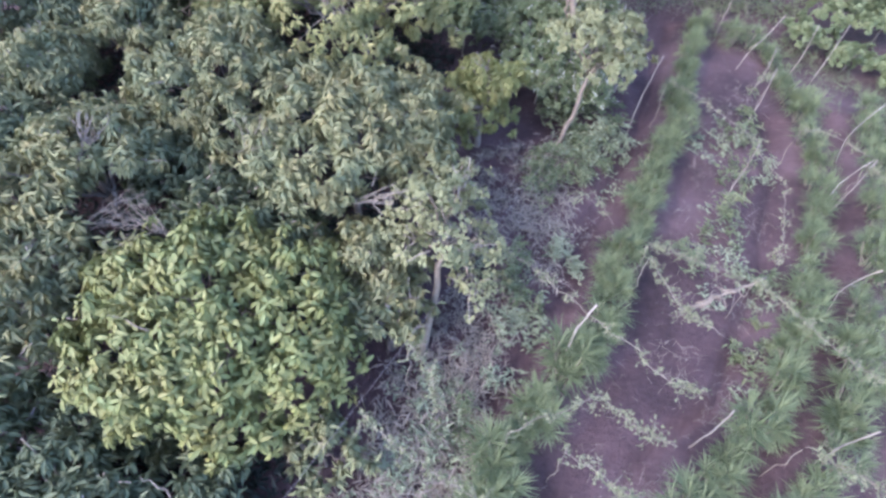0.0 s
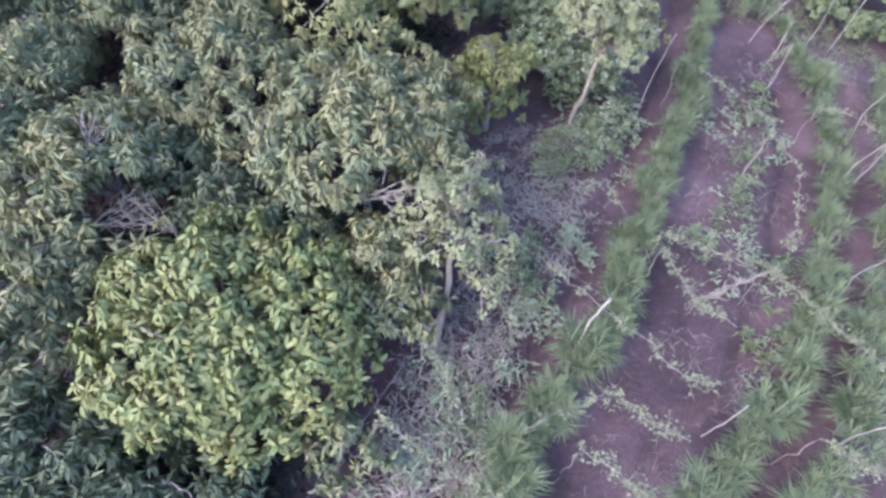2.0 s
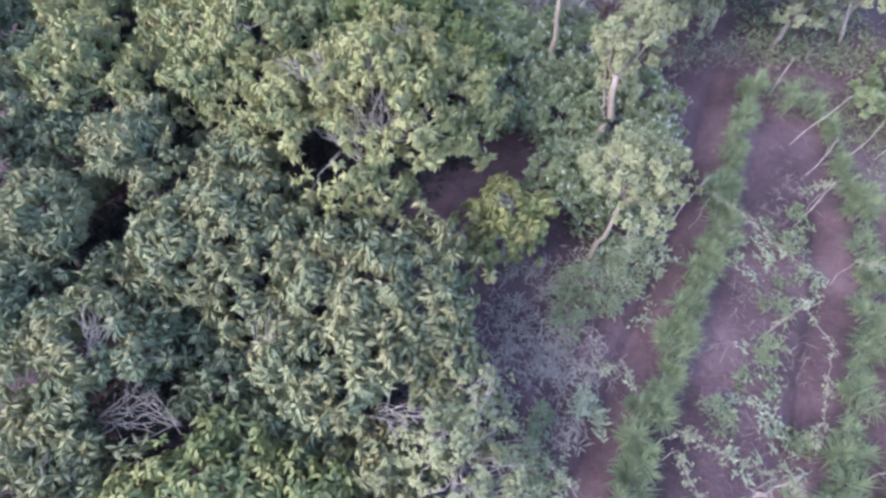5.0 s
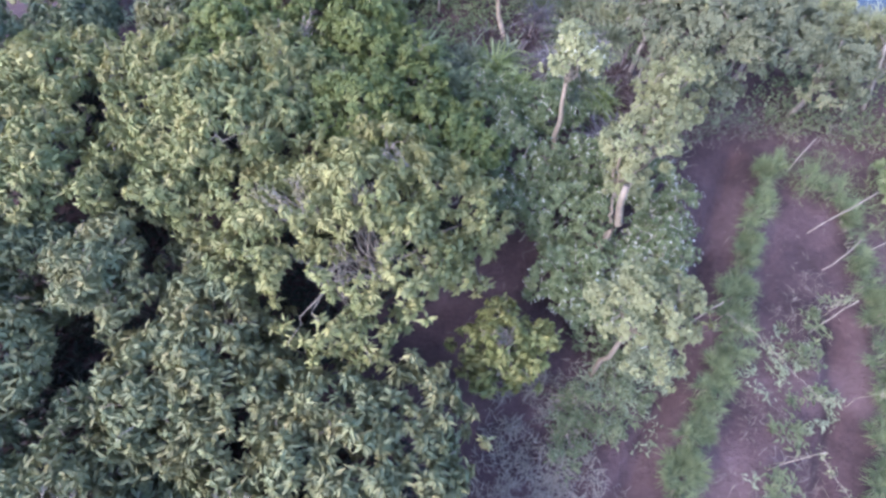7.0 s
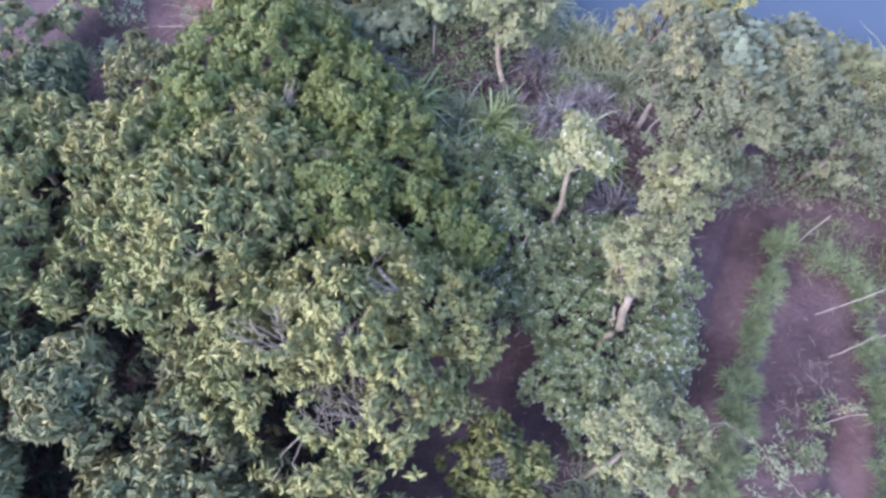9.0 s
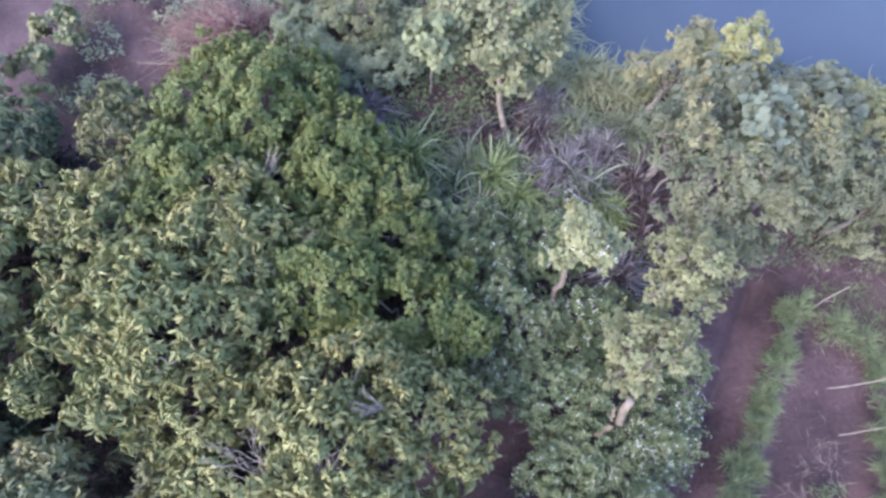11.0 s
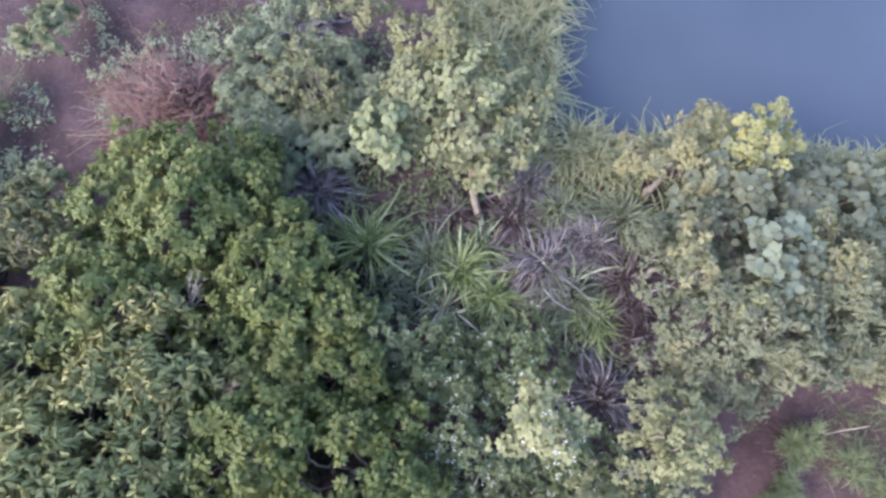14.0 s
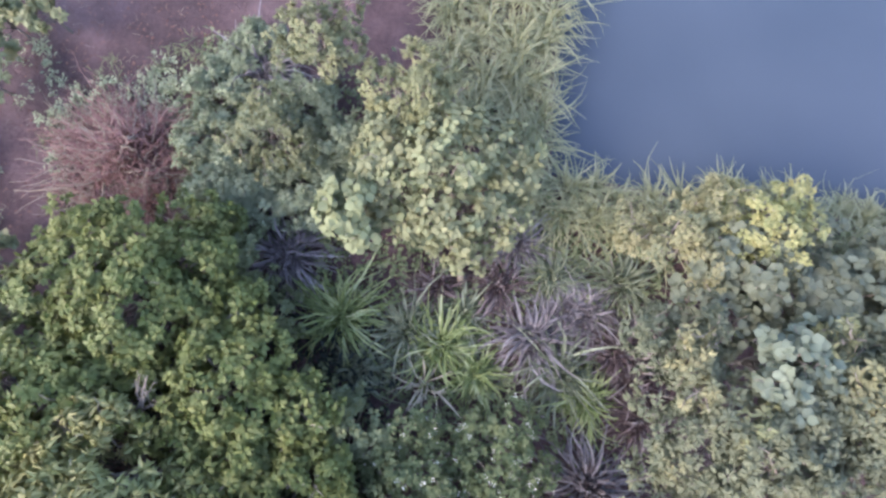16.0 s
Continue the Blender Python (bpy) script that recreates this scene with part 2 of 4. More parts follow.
def blade_template(width, curl, fold, stations):
    """A leaf of length 1 along y: stations (place, share of the width); the ends are points."""
    V, T = [(0, 0, 0)], []
    for s, w in stations:
        z = -curl * s * s
        V += [(-w * width / 2, s, z + fold * w * width), (0, s, z), (w * width / 2, s, z + fold * w * width)]
    V.append((0, 1, -curl))
    n = len(stations)
    T += [(0, 2, 1), (0, 3, 2)]
    for i in range(n - 1):
        a, b = 1 + 3 * i, 4 + 3 * i
        T += [(a, a + 1, b + 1), (a, b + 1, b), (a + 1, a + 2, b + 2), (a + 1, b + 2, b + 1)]
    k, e = 1 + 3 * (n - 1), len(V) - 1
    T += [(k, k + 1, e), (k + 1, k + 2, e)]
    return np.array(V, float), np.array(T)


def folded_leaf(width, curl, fold, at):
    """A pointed leaf of length 1, folded along its midrib."""
    return np.array([(0, 0, 0), (-width / 2, at, fold), (0, 1, -curl), (width / 2, at, fold)], float), np.array([(0, 3, 2), (0, 2, 1)])


LANCE = blade_template(0.33, 0.34, 0.2, [(0.28, 0.85), (0.65, 0.95)])
LANCE_FAR = folded_leaf(0.29, 0.30, 0.07, 0.44)
BROAD = blade_template(0.62, 0.16, 0.14, [(0.25, 0.85), (0.65, 0.95)])
ROUND = blade_template(0.92, 0.12, 0.10, [(0.22, 0.85), (0.62, 1.0)])
SMALL = folded_leaf(0.56, 0.14, 0.10, 0.42)
SPRAY = folded_leaf(0.44, 0.2, 0.09, 0.45)
NEEDLE = blade_template(0.056, 0.22, 0.25, [(0.4, 1.0)])
WISP = blade_template(0.03, 0.35, 0.25, [(0.4, 1.0)])
FROND = blade_template(0.10, 0.45, 0.2, [(0.25, 0.7), (0.6, 1.0)])


def spread(template, P, D, N, L):
    """Joined copies of a leaf at P, along D, upper side to N, of length L."""
    tv, tt = template
    D = unit(D)
    N = unit(N - (N * D).sum(1, keepdims=True) * D)
    S = np.cross(D, N)
    L = L[:, None, None]
    V = P[:, None] + L * (tv[None, :, 0:1] * S[:, None] + tv[None, :, 1:2] * D[:, None] + tv[None, :, 2:3] * N[:, None])
    T = tt[None] + (np.arange(len(P)) * len(tv))[:, None, None]
    return V.reshape(-1, 3), T.reshape(-1, 3)


def joined(pieces):
    V, T, k = [], [], 0
    for v, t in pieces:
        V.append(v)
        T.append(t + k)
        k += len(v)
    return np.concatenate(V), np.concatenate(T)


def tube(points, radii, sides=6):
    """A tapered, closed tube along the points."""
    P = np.array(points, float)
    R = np.broadcast_to(np.asarray(radii, float), (len(P),))
    D = unit(np.gradient(P, axis=0))
    ref = np.where(np.abs(D[:, 2:3]) > 0.9, [[1.0, 0, 0]], [[0, 0, 1.0]])
    U = unit(np.cross(D, ref))
    W = np.cross(D, U)
    a = np.arange(sides) * 2 * np.pi / sides
    V = (P[:, None] + R[:, None, None] * (np.cos(a)[None, :, None] * U[:, None] + np.sin(a)[None, :, None] * W[:, None])).reshape(-1, 3)
    T = []
    for i in range(len(P) - 1):
        for j in range(sides):
            p, q = i * sides + j, i * sides + (j + 1) % sides
            T += [(p, q, q + sides), (p, q + sides, p + sides)]
    V = np.concatenate([V, P[:1], P[-1:]])
    c0, c1, last = len(V) - 2, len(V) - 1, (len(P) - 1) * sides
    for j in range(sides):
        T += [(c0, (j + 1) % sides, j), (c1, last + j, last + (j + 1) % sides)]
    return V, np.array(T)


def crooked(rng, a, b, n=6, sway=0.06, sag=0.0):
    """A wavering line from a to b."""
    a, b = np.array(a, float), np.array(b, float)
    s = np.linspace(0, 1, n)
    P = a + (b - a) * s[:, None]
    off = rng.normal(0, sway * np.linalg.norm(b - a), (n, 3)) * np.sin(np.pi * s)[:, None]
    P = P + off
    P[:, 2] += sag * np.sin(np.pi * s)
    return P


# ---- the ground and the pond ----
ROW_A = [(0.75, 1.4), (1.17, 2.26), (1.94, 3.25), (2.64, 4.29), (3.27, 5.65), (3.86, 6.85), (4.42, 8.0), (5.0, 9.4), (5.42, 10.6), (5.85, 11.6), (6.07, 12.1)]
ROW_B = [(2.7, 1.5), (3.57, 2.4), (4.49, 2.94), (5.02, 3.84), (5.83, 5.11), (6.26, 6.19), (6.87, 7.5), (7.2, 9.0), (7.3, 10.3), (7.2, 11.4), (6.6, 11.75)]
ROW_C = [(4.3, 1.9), (5.41, 3.05), (6.08, 4.22), (6.8, 5.3), (7.5, 6.6), (8.1, 7.9), (8.5, 9.4)]
SHORE_X, SHORE_Y, WATER_Z = 2.5, 16.75, -0.3


def along(line, step):
    """Places at even steps along a line in the plan."""
    P = np.array(line, float)
    seg = np.linalg.norm(np.diff(P, axis=0), axis=1)
    s = np.concatenate([[0], np.cumsum(seg)])
    q = np.arange(0, s[-1], step)
    return np.stack([np.interp(q, s, P[:, 0]), np.interp(q, s, P[:, 1])], 1)


def line_gap(X, Y, line, shift=0.0):
    """Distance of places from a line in the plan, the line shifted to its left."""
    Q = along(line, 0.12)
    d = unit(np.gradient(Q, axis=0))
    Q = Q + shift * np.stack([-d[:, 1], d[:, 0]], 1)
    g = np.full(X.shape, 1e9)
    for qx, qy in Q:
        g = np.minimum(g, (X - qx) ** 2 + (Y - qy) ** 2)
    return np.sqrt(g)


def smooth_noise(X, Y, scale, seed):
    """Cheap rolling noise out of a few waves."""
    r = np.random.default_rng(seed)
    z = np.zeros_like(X)
    for _ in range(7):
        a, k, p = r.uniform(0, 6.28), r.uniform(0.6, 1.7) / scale, r.uniform(0, 6.28)
        z += np.sin((X * math.cos(a) + Y * math.sin(a)) * k * 6.28 + p)
    return z / 7


def ground_height(X, Y):
    X, Y = np.asarray(X, float), np.asarray(Y, float)
    wob = 0.18 * smooth_noise(X, Y, 2.5, 3)
    lake = np.minimum(np.minimum(X - SHORE_X + wob, Y - SHORE_Y + wob), np.minimum(70 - X, 90 - Y))
    t = np.clip((lake + 0.55) / 1.1, 0, 1)
    bank = -0.9 * t * t * (3 - 2 * t)
    near = np.exp(-np.maximum(np.hypot(X - 1, Y - 9) - 12, 0) / 6)
    z = near * (0.035 * smooth_noise(X, Y, 1.3, 5) + 0.018 * smooth_noise(X, Y, 0.35, 6))
    for line in (ROW_A, ROW_B[:-3], ROW_C):
        z = z + 0.07 * np.exp(-(line_gap(X, Y, line) / 0.28) ** 2)
        z = z - 0.18 * np.exp(-(line_gap(X, Y, line, 0.52) / 0.17) ** 2) - 0.04 * np.exp(-(line_gap(X, Y, line, -0.5) / 0.15) ** 2)
    return z + bank


def axis(lo, hi, step, far):
    a = list(np.arange(lo, hi, step))
    up, d = hi, step
    while up < far:
        a.append(up)
        d *= 1.35
        up += d
    dn, d, b = lo, step, []
    while dn > -far:
        d *= 1.35
        dn -= d
        b.append(dn)
    return np.array(b[::-1] + a)


gx, gy = axis(-9.0, 10.0, 0.09, 600.0), axis(0.0, 21.0, 0.09, 600.0)
GX, GY = np.meshgrid(gx, gy)
GZ = ground_height(GX.ravel(), GY.ravel())
idx = np.arange(GX.size).reshape(GX.shape)
a, b, c, d = idx[:-1, :-1].ravel(), idx[:-1, 1:].ravel(), idx[1:, 1:].ravel(), idx[1:, :-1].ravel()
me = tri_mesh("ground", np.stack([GX.ravel(), GY.ravel(), GZ], 1), np.concatenate([np.stack([a, b, c], 1), np.stack([a, c, d], 1)]))
me.polygons.foreach_set("use_smooth", np.ones(len(me.polygons), bool))
me.materials.append(SOIL)
tagged(new("ground", me), "bare red-brown farm soil with shallow furrows and litter", "ground", kind="structure")
bm = bmesh.new()
for x, y in ((SHORE_X - 1.2, SHORE_Y - 1.2), (71, SHORE_Y - 1.2), (71, 91), (SHORE_X - 1.2, 91)):
    bm.verts.new((x, y, WATER_Z))
bm.faces.new(bm.verts)
me = bpy.data.meshes.new("water")
bm.to_mesh(me)
bm.free()
me.materials.append(WATER)
tagged(new("water", me), "still turbid grey-blue pond water", "water", kind="structure")


def ground_at(x, y):
    return float(ground_height(np.array([x]), np.array([y]))[0])


# ---- trees and shrubs ----
def lobes_of(rng, R, H, count, low):
    """Rounded masses that make up a crown: centre and radius."""
    out = [(rng.normal(0, 0.1 * R), rng.normal(0, 0.1 * R), H - 0.42 * R * 0.8, 0.42 * R)]
    for i in range(count):
        a = 2 * math.pi * (i + rng.uniform(-0.35, 0.35)) / count
        q = R * rng.uniform(0.38, 0.82)
        r = R * rng.uniform(0.24, 0.42)
        top = H * (1 - low * (q / R) ** 2 * rng.uniform(0.4, 1.5))
        out.append((q * math.cos(a), q * math.sin(a), max(top - r * 0.8, 0.25 * H), r))
    for i in range(count // 2):
        a, q, r = rng.uniform(0, 6.28), R * rng.uniform(0.1, 0.6), R * rng.uniform(0.16, 0.28)
        out.append((q * math.cos(a), q * math.sin(a), H * (1 - low * (q / R) ** 2) - r * 0.6, r))
    return np.array(out)


def lumps(P, size, seed):
    """Smooth swelling in space, about -1 to 1, for clusters and gaps of that size."""
    r = np.random.default_rng(seed)
    k = unit(r.normal(0, 1, (9, 3))) * r.uniform(0.7, 1.5, (9, 1)) * 6.28 / size
    return np.sin(P @ k.T + r.uniform(0, 6.28, 9)).sum(1) / 4.2


def crown_tips(rng, lobes, per_area, low_side=-0.2):
    """Shoot tips on the outside of the masses, and the way each one points."""
    P, A = [], []
    for c in lobes:
        n = int(per_area * 4 * math.pi * c[3] ** 2)
        d = unit(rng.normal(0, 1, (n, 3)))
        d = d[d[:, 2] > low_side]
        r = c[3] * (1 + rng.normal(0, 0.15, len(d)))
        r *= np.where(rng.random(len(d)) < 0.22, 0.72, 1.0)
        p = c[:3] + d * r[:, None] * (1, 1, 0.8)
        keep = np.ones(len(p), bool)
        for o in lobes:
            if o is not c:
                keep &= np.linalg.norm((p - o[:3]) / (1, 1, 0.8), axis=1) > 0.80 * o[3]
        P.append(p[keep])
        A.append(d[keep])
    P, A = np.concatenate(P), np.concatenate(A)
    n = lumps(P, 0.42, 11) + 0.6 * lumps(P, 0.9, 12)
    keep = n + rng.normal(0, 0.25, len(n)) > -0.62
    P = P + A * (0.11 * n + rng.normal(0, 0.035, len(n)))[:, None]
    return P[keep], A[keep]


def rosettes(rng, template, P, A, m, length, droop, open_lo=0.7, open_hi=1.7):
    """m leaves round every tip."""
    K = len(P)
    A = unit(A + rng.normal(0, 0.25, A.shape) + (0, 0, 0.35))
    ref = np.where(np.abs(A[:, 2:3]) > 0.9, [[1.0, 0, 0]], [[0, 0, 1.0]])
    U = unit(np.cross(A, ref))
    W = np.cross(A, U)
    ph = (np.arange(m)[None] * 2.4 + rng.uniform(0, 6.28, (K, 1)) + rng.normal(0, 0.3, (K, m)))[..., None]
    th = rng.uniform(open_lo, open_hi, (K, m))[..., None]
    D = np.cos(th) * A[:, None] + np.sin(th) * (np.cos(ph) * U[:, None] + np.sin(ph) * W[:, None])
    D[..., 2] -= droop * rng.uniform(0.4, 1.3, (K, m))
    D = unit(D)
    N = A[:, None] + rng.normal(0, 0.4, D.shape) + (0, 0, 0.45)
    B = P[:, None] - A[:, None] * rng.uniform(0, 0.7, (K, m))[..., None] * length + D * 0.015
    L = length * rng.uniform(0.6, 1.2, (K, m))
    return spread(template, B.reshape(-1, 3), D.reshape(-1, 3), N.reshape(-1, 3), L.ravel())


# openings in the crowns onto the shade-coloured undergrowth or the soil: x, y, z, radius
CLEAR = [(-1.36, 7.95, 2.1, 0.34), (-1.5, 8.3, 1.6, 0.3), (-3.65, 8.69, 1.3, 0.28), (-0.45, 12.11, 1.7, 0.2), (-0.35, 11.1, 1.6, 0.3), (-4.9, 12.95, 1.35, 0.36),
         (0.63, 11.06, 0.75, 0.26), (1.35, 9.55, 0.5, 0.42), (1.2, 9.2, 0.5, 0.3), (-4.5, 7.55, 0.9, 0.34)]


def tree(name, x, y, H, R, leaf, label, category="tree", seed=0, template=LANCE_FAR, length=0.132, m=30, per_area=70, droop=1.3,
         lobes=7, low=0.42, bark=BARK, trunk_r=0.05, foot=(0.0, 0.0), twigs=18, column=0, flowers=0, group="", fans=(), extra=(), gaps=(), fork_at=0.42):
    """A tree: trunk, limbs to each mass of the crown, twigs, and a crown of leaf rosettes."""
    rng = np.random.default_rng(seed + 17)
    bx, by = x + foot[0], y + foot[1]
    root = thing(name, bx, by, ground_at(bx, by) - 0.03, label, category, group)
    mid = np.array([-foot[0], -foot[1], 0.0])
    lob = lobes_of(rng, R, H, lobes, low)
    for k in range(column):
        # masses lower down on a slender crown
        a, z = 2.4 * k + seed, H - R * (0.7 + 1.1 * (k + 1) / column)
        lob = np.vstack([lob, (0.35 * R * math.cos(a), 0.35 * R * math.sin(a), z, 0.55 * R)])
    lob[:, :3] += mid
    if extra:
        lob = np.vstack([lob, [(ex - bx, ey - by, ez, er) for ex, ey, ez, er in extra]])
    fork = mid * (0.8 if fork_at < 0.5 else 0.95) + (0, 0, H * fork_at)
    line = crooked(rng, (0, 0, 0), fork, 7, 0.018)
    part("trunk", tri_mesh("trunk", *tube(line, np.linspace(trunk_r * 1.25, trunk_r * 0.75, 7), 9)), bark, root)
    for c in lob:
        P = crooked(rng, fork, c[:3] + (0, 0, c[3] * 0.35), 7, 0.06, 0.05)
        part("limb", tri_mesh("limb", *tube(P, np.linspace(trunk_r * 0.55, trunk_r * 0.16, 7), 6)), bark, root)
    tips, ax = crown_tips(rng, lob, per_area)
    for hx, hy, hz, hr in CLEAR:
        keep = np.linalg.norm((tips - (hx - bx, hy - by, hz)) * (1, 1, 0.5), axis=1) > hr
        tips, ax = tips[keep], ax[keep]
    for i in rng.choice(len(tips), min(twigs, len(tips)), replace=False):
        c = lob[np.argmin(np.linalg.norm(lob[:, :3] - tips[i], axis=1))]
        P = crooked(rng, c[:3], tips[i] + ax[i] * 0.05, 5, 0.08)
        part("twig", tri_mesh("twig", *tube(P, np.linspace(0.012, 0.004, 5), 4)), TWIG, root)
    for hx, hy, hz, hr in gaps:
        keep = np.linalg.norm((tips - (hx - bx, hy - by, hz)) * (1, 1, 0.5), axis=1) > hr
        tips, ax = tips[keep], ax[keep]
    for fx, fy, fz, fr, fa in fans:
        # leafless branches that spread from a fork, in an opening of the crown
        c = np.array([fx - bx, fy - by, fz])
        keep = np.linalg.norm((tips - c) * (1, 1, 0.5), axis=1) > fr * 1.0
        tips, ax = tips[keep], ax[keep]
        foot_ = c - (0.9 * fr * math.cos(radians(fa)), 0.9 * fr * math.sin(radians(fa)), 0.2)
        for k in range(11):
            g = radians(fa) + rng.normal(0, 0.42)
            l_ = fr * rng.uniform(1.3, 2.3)
            e = foot_ + (l_ * math.cos(g), l_ * math.sin(g), rng.uniform(0.14, 0.36))
            s_ = foot_ + rng.normal(0, 0.2 * fr, 3) * (1, 1, 0.3)
            P = crooked(rng, s_, e, 7, 0.03)
            branch = part("bare_branch", tri_mesh("bare_branch", *tube(P, np.linspace(0.0068, 0.0026, 7), 5)), TWIG, root, "leafless tan branch")
            for j in (3, 5):
                h_ = g + rng.choice((-0.6, 0.6))
                Q = crooked(rng, P[j], P[j] + (0.4 * fr * math.cos(h_), 0.4 * fr * math.sin(h_), rng.uniform(0, 0.08)), 4, 0.05)
                part("side_twig", tri_mesh("side_twig", *tube(Q, np.linspace(0.005, 0.0025, 4), 4)), TWIG, branch)
    part("crown", tri_mesh("crown", *rosettes(rng, template, tips, ax, m, length, droop)), LEAF[leaf], root)
    if flowers:
        k = rng.choice(len(tips), min(flowers, len(tips)), replace=False)
        tagged(part("blossom", tri_mesh("blossom", *rosettes(rng, ROUND, tips[k] + ax[k] * 0.065, ax[k], 3, 0.019, 0.0, 0.9, 1.3)), LEAF["flower"], root, "small white flowers"), kind="stuff")
    return root


ORCHARD = "orchard tree with drooping glossy green leaves"
tree("orchard_tree", -1.82, 3.62, 1.82, 1.46, "bright", "sunlit " + ORCHARD, seed=1, template=LANCE, length=0.12, m=20, lobes=13, low=0.35, per_area=94, extra=((-0.8, 3.4, 0.95, 0.48), (-0.95, 2.95, 0.85, 0.45), (-1.5, 2.75, 0.85, 0.5), (-1.0, 3.9, 1.1, 0.45)), gaps=((-3.3, 2.8, 0.9, 0.36), (-2.8, 2.2, 0.8, 0.4)))
tree("orchard_tree", -3.75, 5.5, 2.05, 1.1, "mid", ORCHARD + " and bare twigs", seed=2, fans=((-3.35, 4.85, 1.3, 0.36, 20), (-3.05, 4.9, 1.25, 0.3, 160), (-3.7, 5.6, 1.9, 0.25, 90)))
tree("orchard_tree", -2.55, 7.2, 2.2, 1.35, "mid", ORCHARD + " beside a dark gap", seed=3, lobes=10, extra=((-3.55, 7.35, 1.2, 0.45), (-3.6, 6.9, 1.1, 0.4)))
tree("orchard_tree", -0.62, 5.95, 2.35, 1.5, "mid", ORCHARD + " at the plot's edge", seed=4, lobes=11, fans=((-1.75, 5.7, 1.9, 0.2, 60), (-0.15, 4.85, 1.9, 0.28, -20)))
tree("pale_tree", 0.6, 4.65, 2.3, 0.76, "pale", "slender pale-leaved tree with a light tan trunk", seed=5, template=SMALL, length=0.068, bark=PALE_BARK, foot=(-0.25, -0.85), fork_at=0.55, trunk_r=0.045, per_area=66, droop=0.6, m=15, lobes=12, low=0.6, twigs=60)
tree("orchard_tree", -5.3, 7.3, 1.95, 0.95, "mid", "spreading " + ORCHARD, seed=6)
tree("orchard_tree", -4.3, 8.45, 2.1, 0.82, "mid", "narrow " + ORCHARD, seed=7, lobes=9)
# Low trees between the crowns: their shade comes partly from the darker leaf colour.
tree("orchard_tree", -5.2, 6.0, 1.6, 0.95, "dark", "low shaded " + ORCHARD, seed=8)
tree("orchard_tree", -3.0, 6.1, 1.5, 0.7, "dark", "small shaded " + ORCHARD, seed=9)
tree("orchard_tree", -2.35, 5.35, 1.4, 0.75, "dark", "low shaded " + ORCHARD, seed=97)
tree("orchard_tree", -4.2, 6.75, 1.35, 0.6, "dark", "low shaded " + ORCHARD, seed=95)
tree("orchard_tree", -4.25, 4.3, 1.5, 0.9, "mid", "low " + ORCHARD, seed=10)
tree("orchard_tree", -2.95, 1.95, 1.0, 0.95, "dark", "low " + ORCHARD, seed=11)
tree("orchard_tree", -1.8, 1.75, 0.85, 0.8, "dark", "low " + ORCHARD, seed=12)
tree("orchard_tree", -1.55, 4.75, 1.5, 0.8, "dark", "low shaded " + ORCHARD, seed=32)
tree("orchard_tree", -0.3, 4.5, 1.6, 0.6, "mid", "small " + ORCHARD, seed=33, extra=((-0.4, 4.05, 0.95, 0.4), (-0.1, 3.95, 0.85, 0.32)))
tree("orchard_tree", 0.0, 3.95, 1.35, 0.5, "mid", "small drooping " + ORCHARD, seed=99, twigs=8)
tree("orchard_tree", -3.75, 2.2, 1.1, 0.8, "dark", "low " + ORCHARD, seed=94)
tree("orchard_tree", -4.1, 3.1, 1.4, 0.8, "mid", "low " + ORCHARD, seed=34)
tree("sapling", -0.62, 2.45, 0.85, 0.45, "mid", "small leafy sapling under the orchard crown", seed=13, lobes=4, trunk_r=0.02, twigs=8)
tree("small_tree", 1.18, 7.92, 1.7, 0.66, "bright", "small yellow-green tree on bare red soil", seed=14, column=4, length=0.12, lobes=8, per_area=52, twigs=14, fans=((1.12, 7.95, 1.6, 0.18, 220),))
tree("orchard_tree", -0.78, 9.1, 3.0, 1.55, "gold", "yellowing " + ORCHARD + " and bare branches", seed=15, lobes=12, per_area=62, length=0.115, extra=((0.4, 9.6, 2.0, 0.5), (0.45, 9.95, 1.7, 0.42), (-0.15, 9.95, 1.9, 0.55), (-0.6, 8.25, 1.9, 0.38), (-2.35, 8.75, 1.85, 0.45), (-2.0, 9.05, 2.15, 0.5), (-1.85, 8.55, 2.05, 0.36), (-0.6, 10.25, 2.3, 0.45), (0.3, 8.95, 1.55, 0.48), (0.7, 9.45, 1.8, 0.36)), gaps=((-1.45, 8.4, 2.1, 0.3), (-1.75, 8.25, 1.7, 0.25)),
     fans=((-1.72, 9.2, 2.65, 0.3, 140), (-0.75, 8.5, 2.45, 0.36, 155), (-1.1, 8.3, 2.2, 0.25, 140), (-0.46, 9.8, 2.8, 0.16, 180), (-0.84, 9.16, 2.85, 0.13, 100)))
tree("orchard_tree", -3.0, 10.6, 2.65, 1.45, "hedge", "tall sunlit " + ORCHARD, seed=16, lobes=11, fans=((-3.62, 11.3, 2.0, 0.2, 100), (-2.2, 11.3, 2.0, 0.22, 80)))
tree("orchard_tree", -2.3, 12.1, 2.3, 1.0, "hedge", "dense " + ORCHARD, seed=17)
tree("orchard_tree", -5.6, 10.3, 2.0, 1.15, "hedge", "spreading " + ORCHARD, seed=18)
tree("orchard_tree", -6.2, 12.0, 2.0, 1.1, "hedge", "spreading " + ORCHARD, seed=19)
tree("orchard_tree", -4.6, 12.2, 1.95, 1.0, "hedge", "dense " + ORCHARD, seed=20)
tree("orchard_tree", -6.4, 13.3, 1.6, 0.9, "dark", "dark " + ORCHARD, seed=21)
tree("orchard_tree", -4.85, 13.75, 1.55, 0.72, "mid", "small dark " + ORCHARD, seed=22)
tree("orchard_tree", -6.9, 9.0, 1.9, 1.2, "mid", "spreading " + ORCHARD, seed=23)
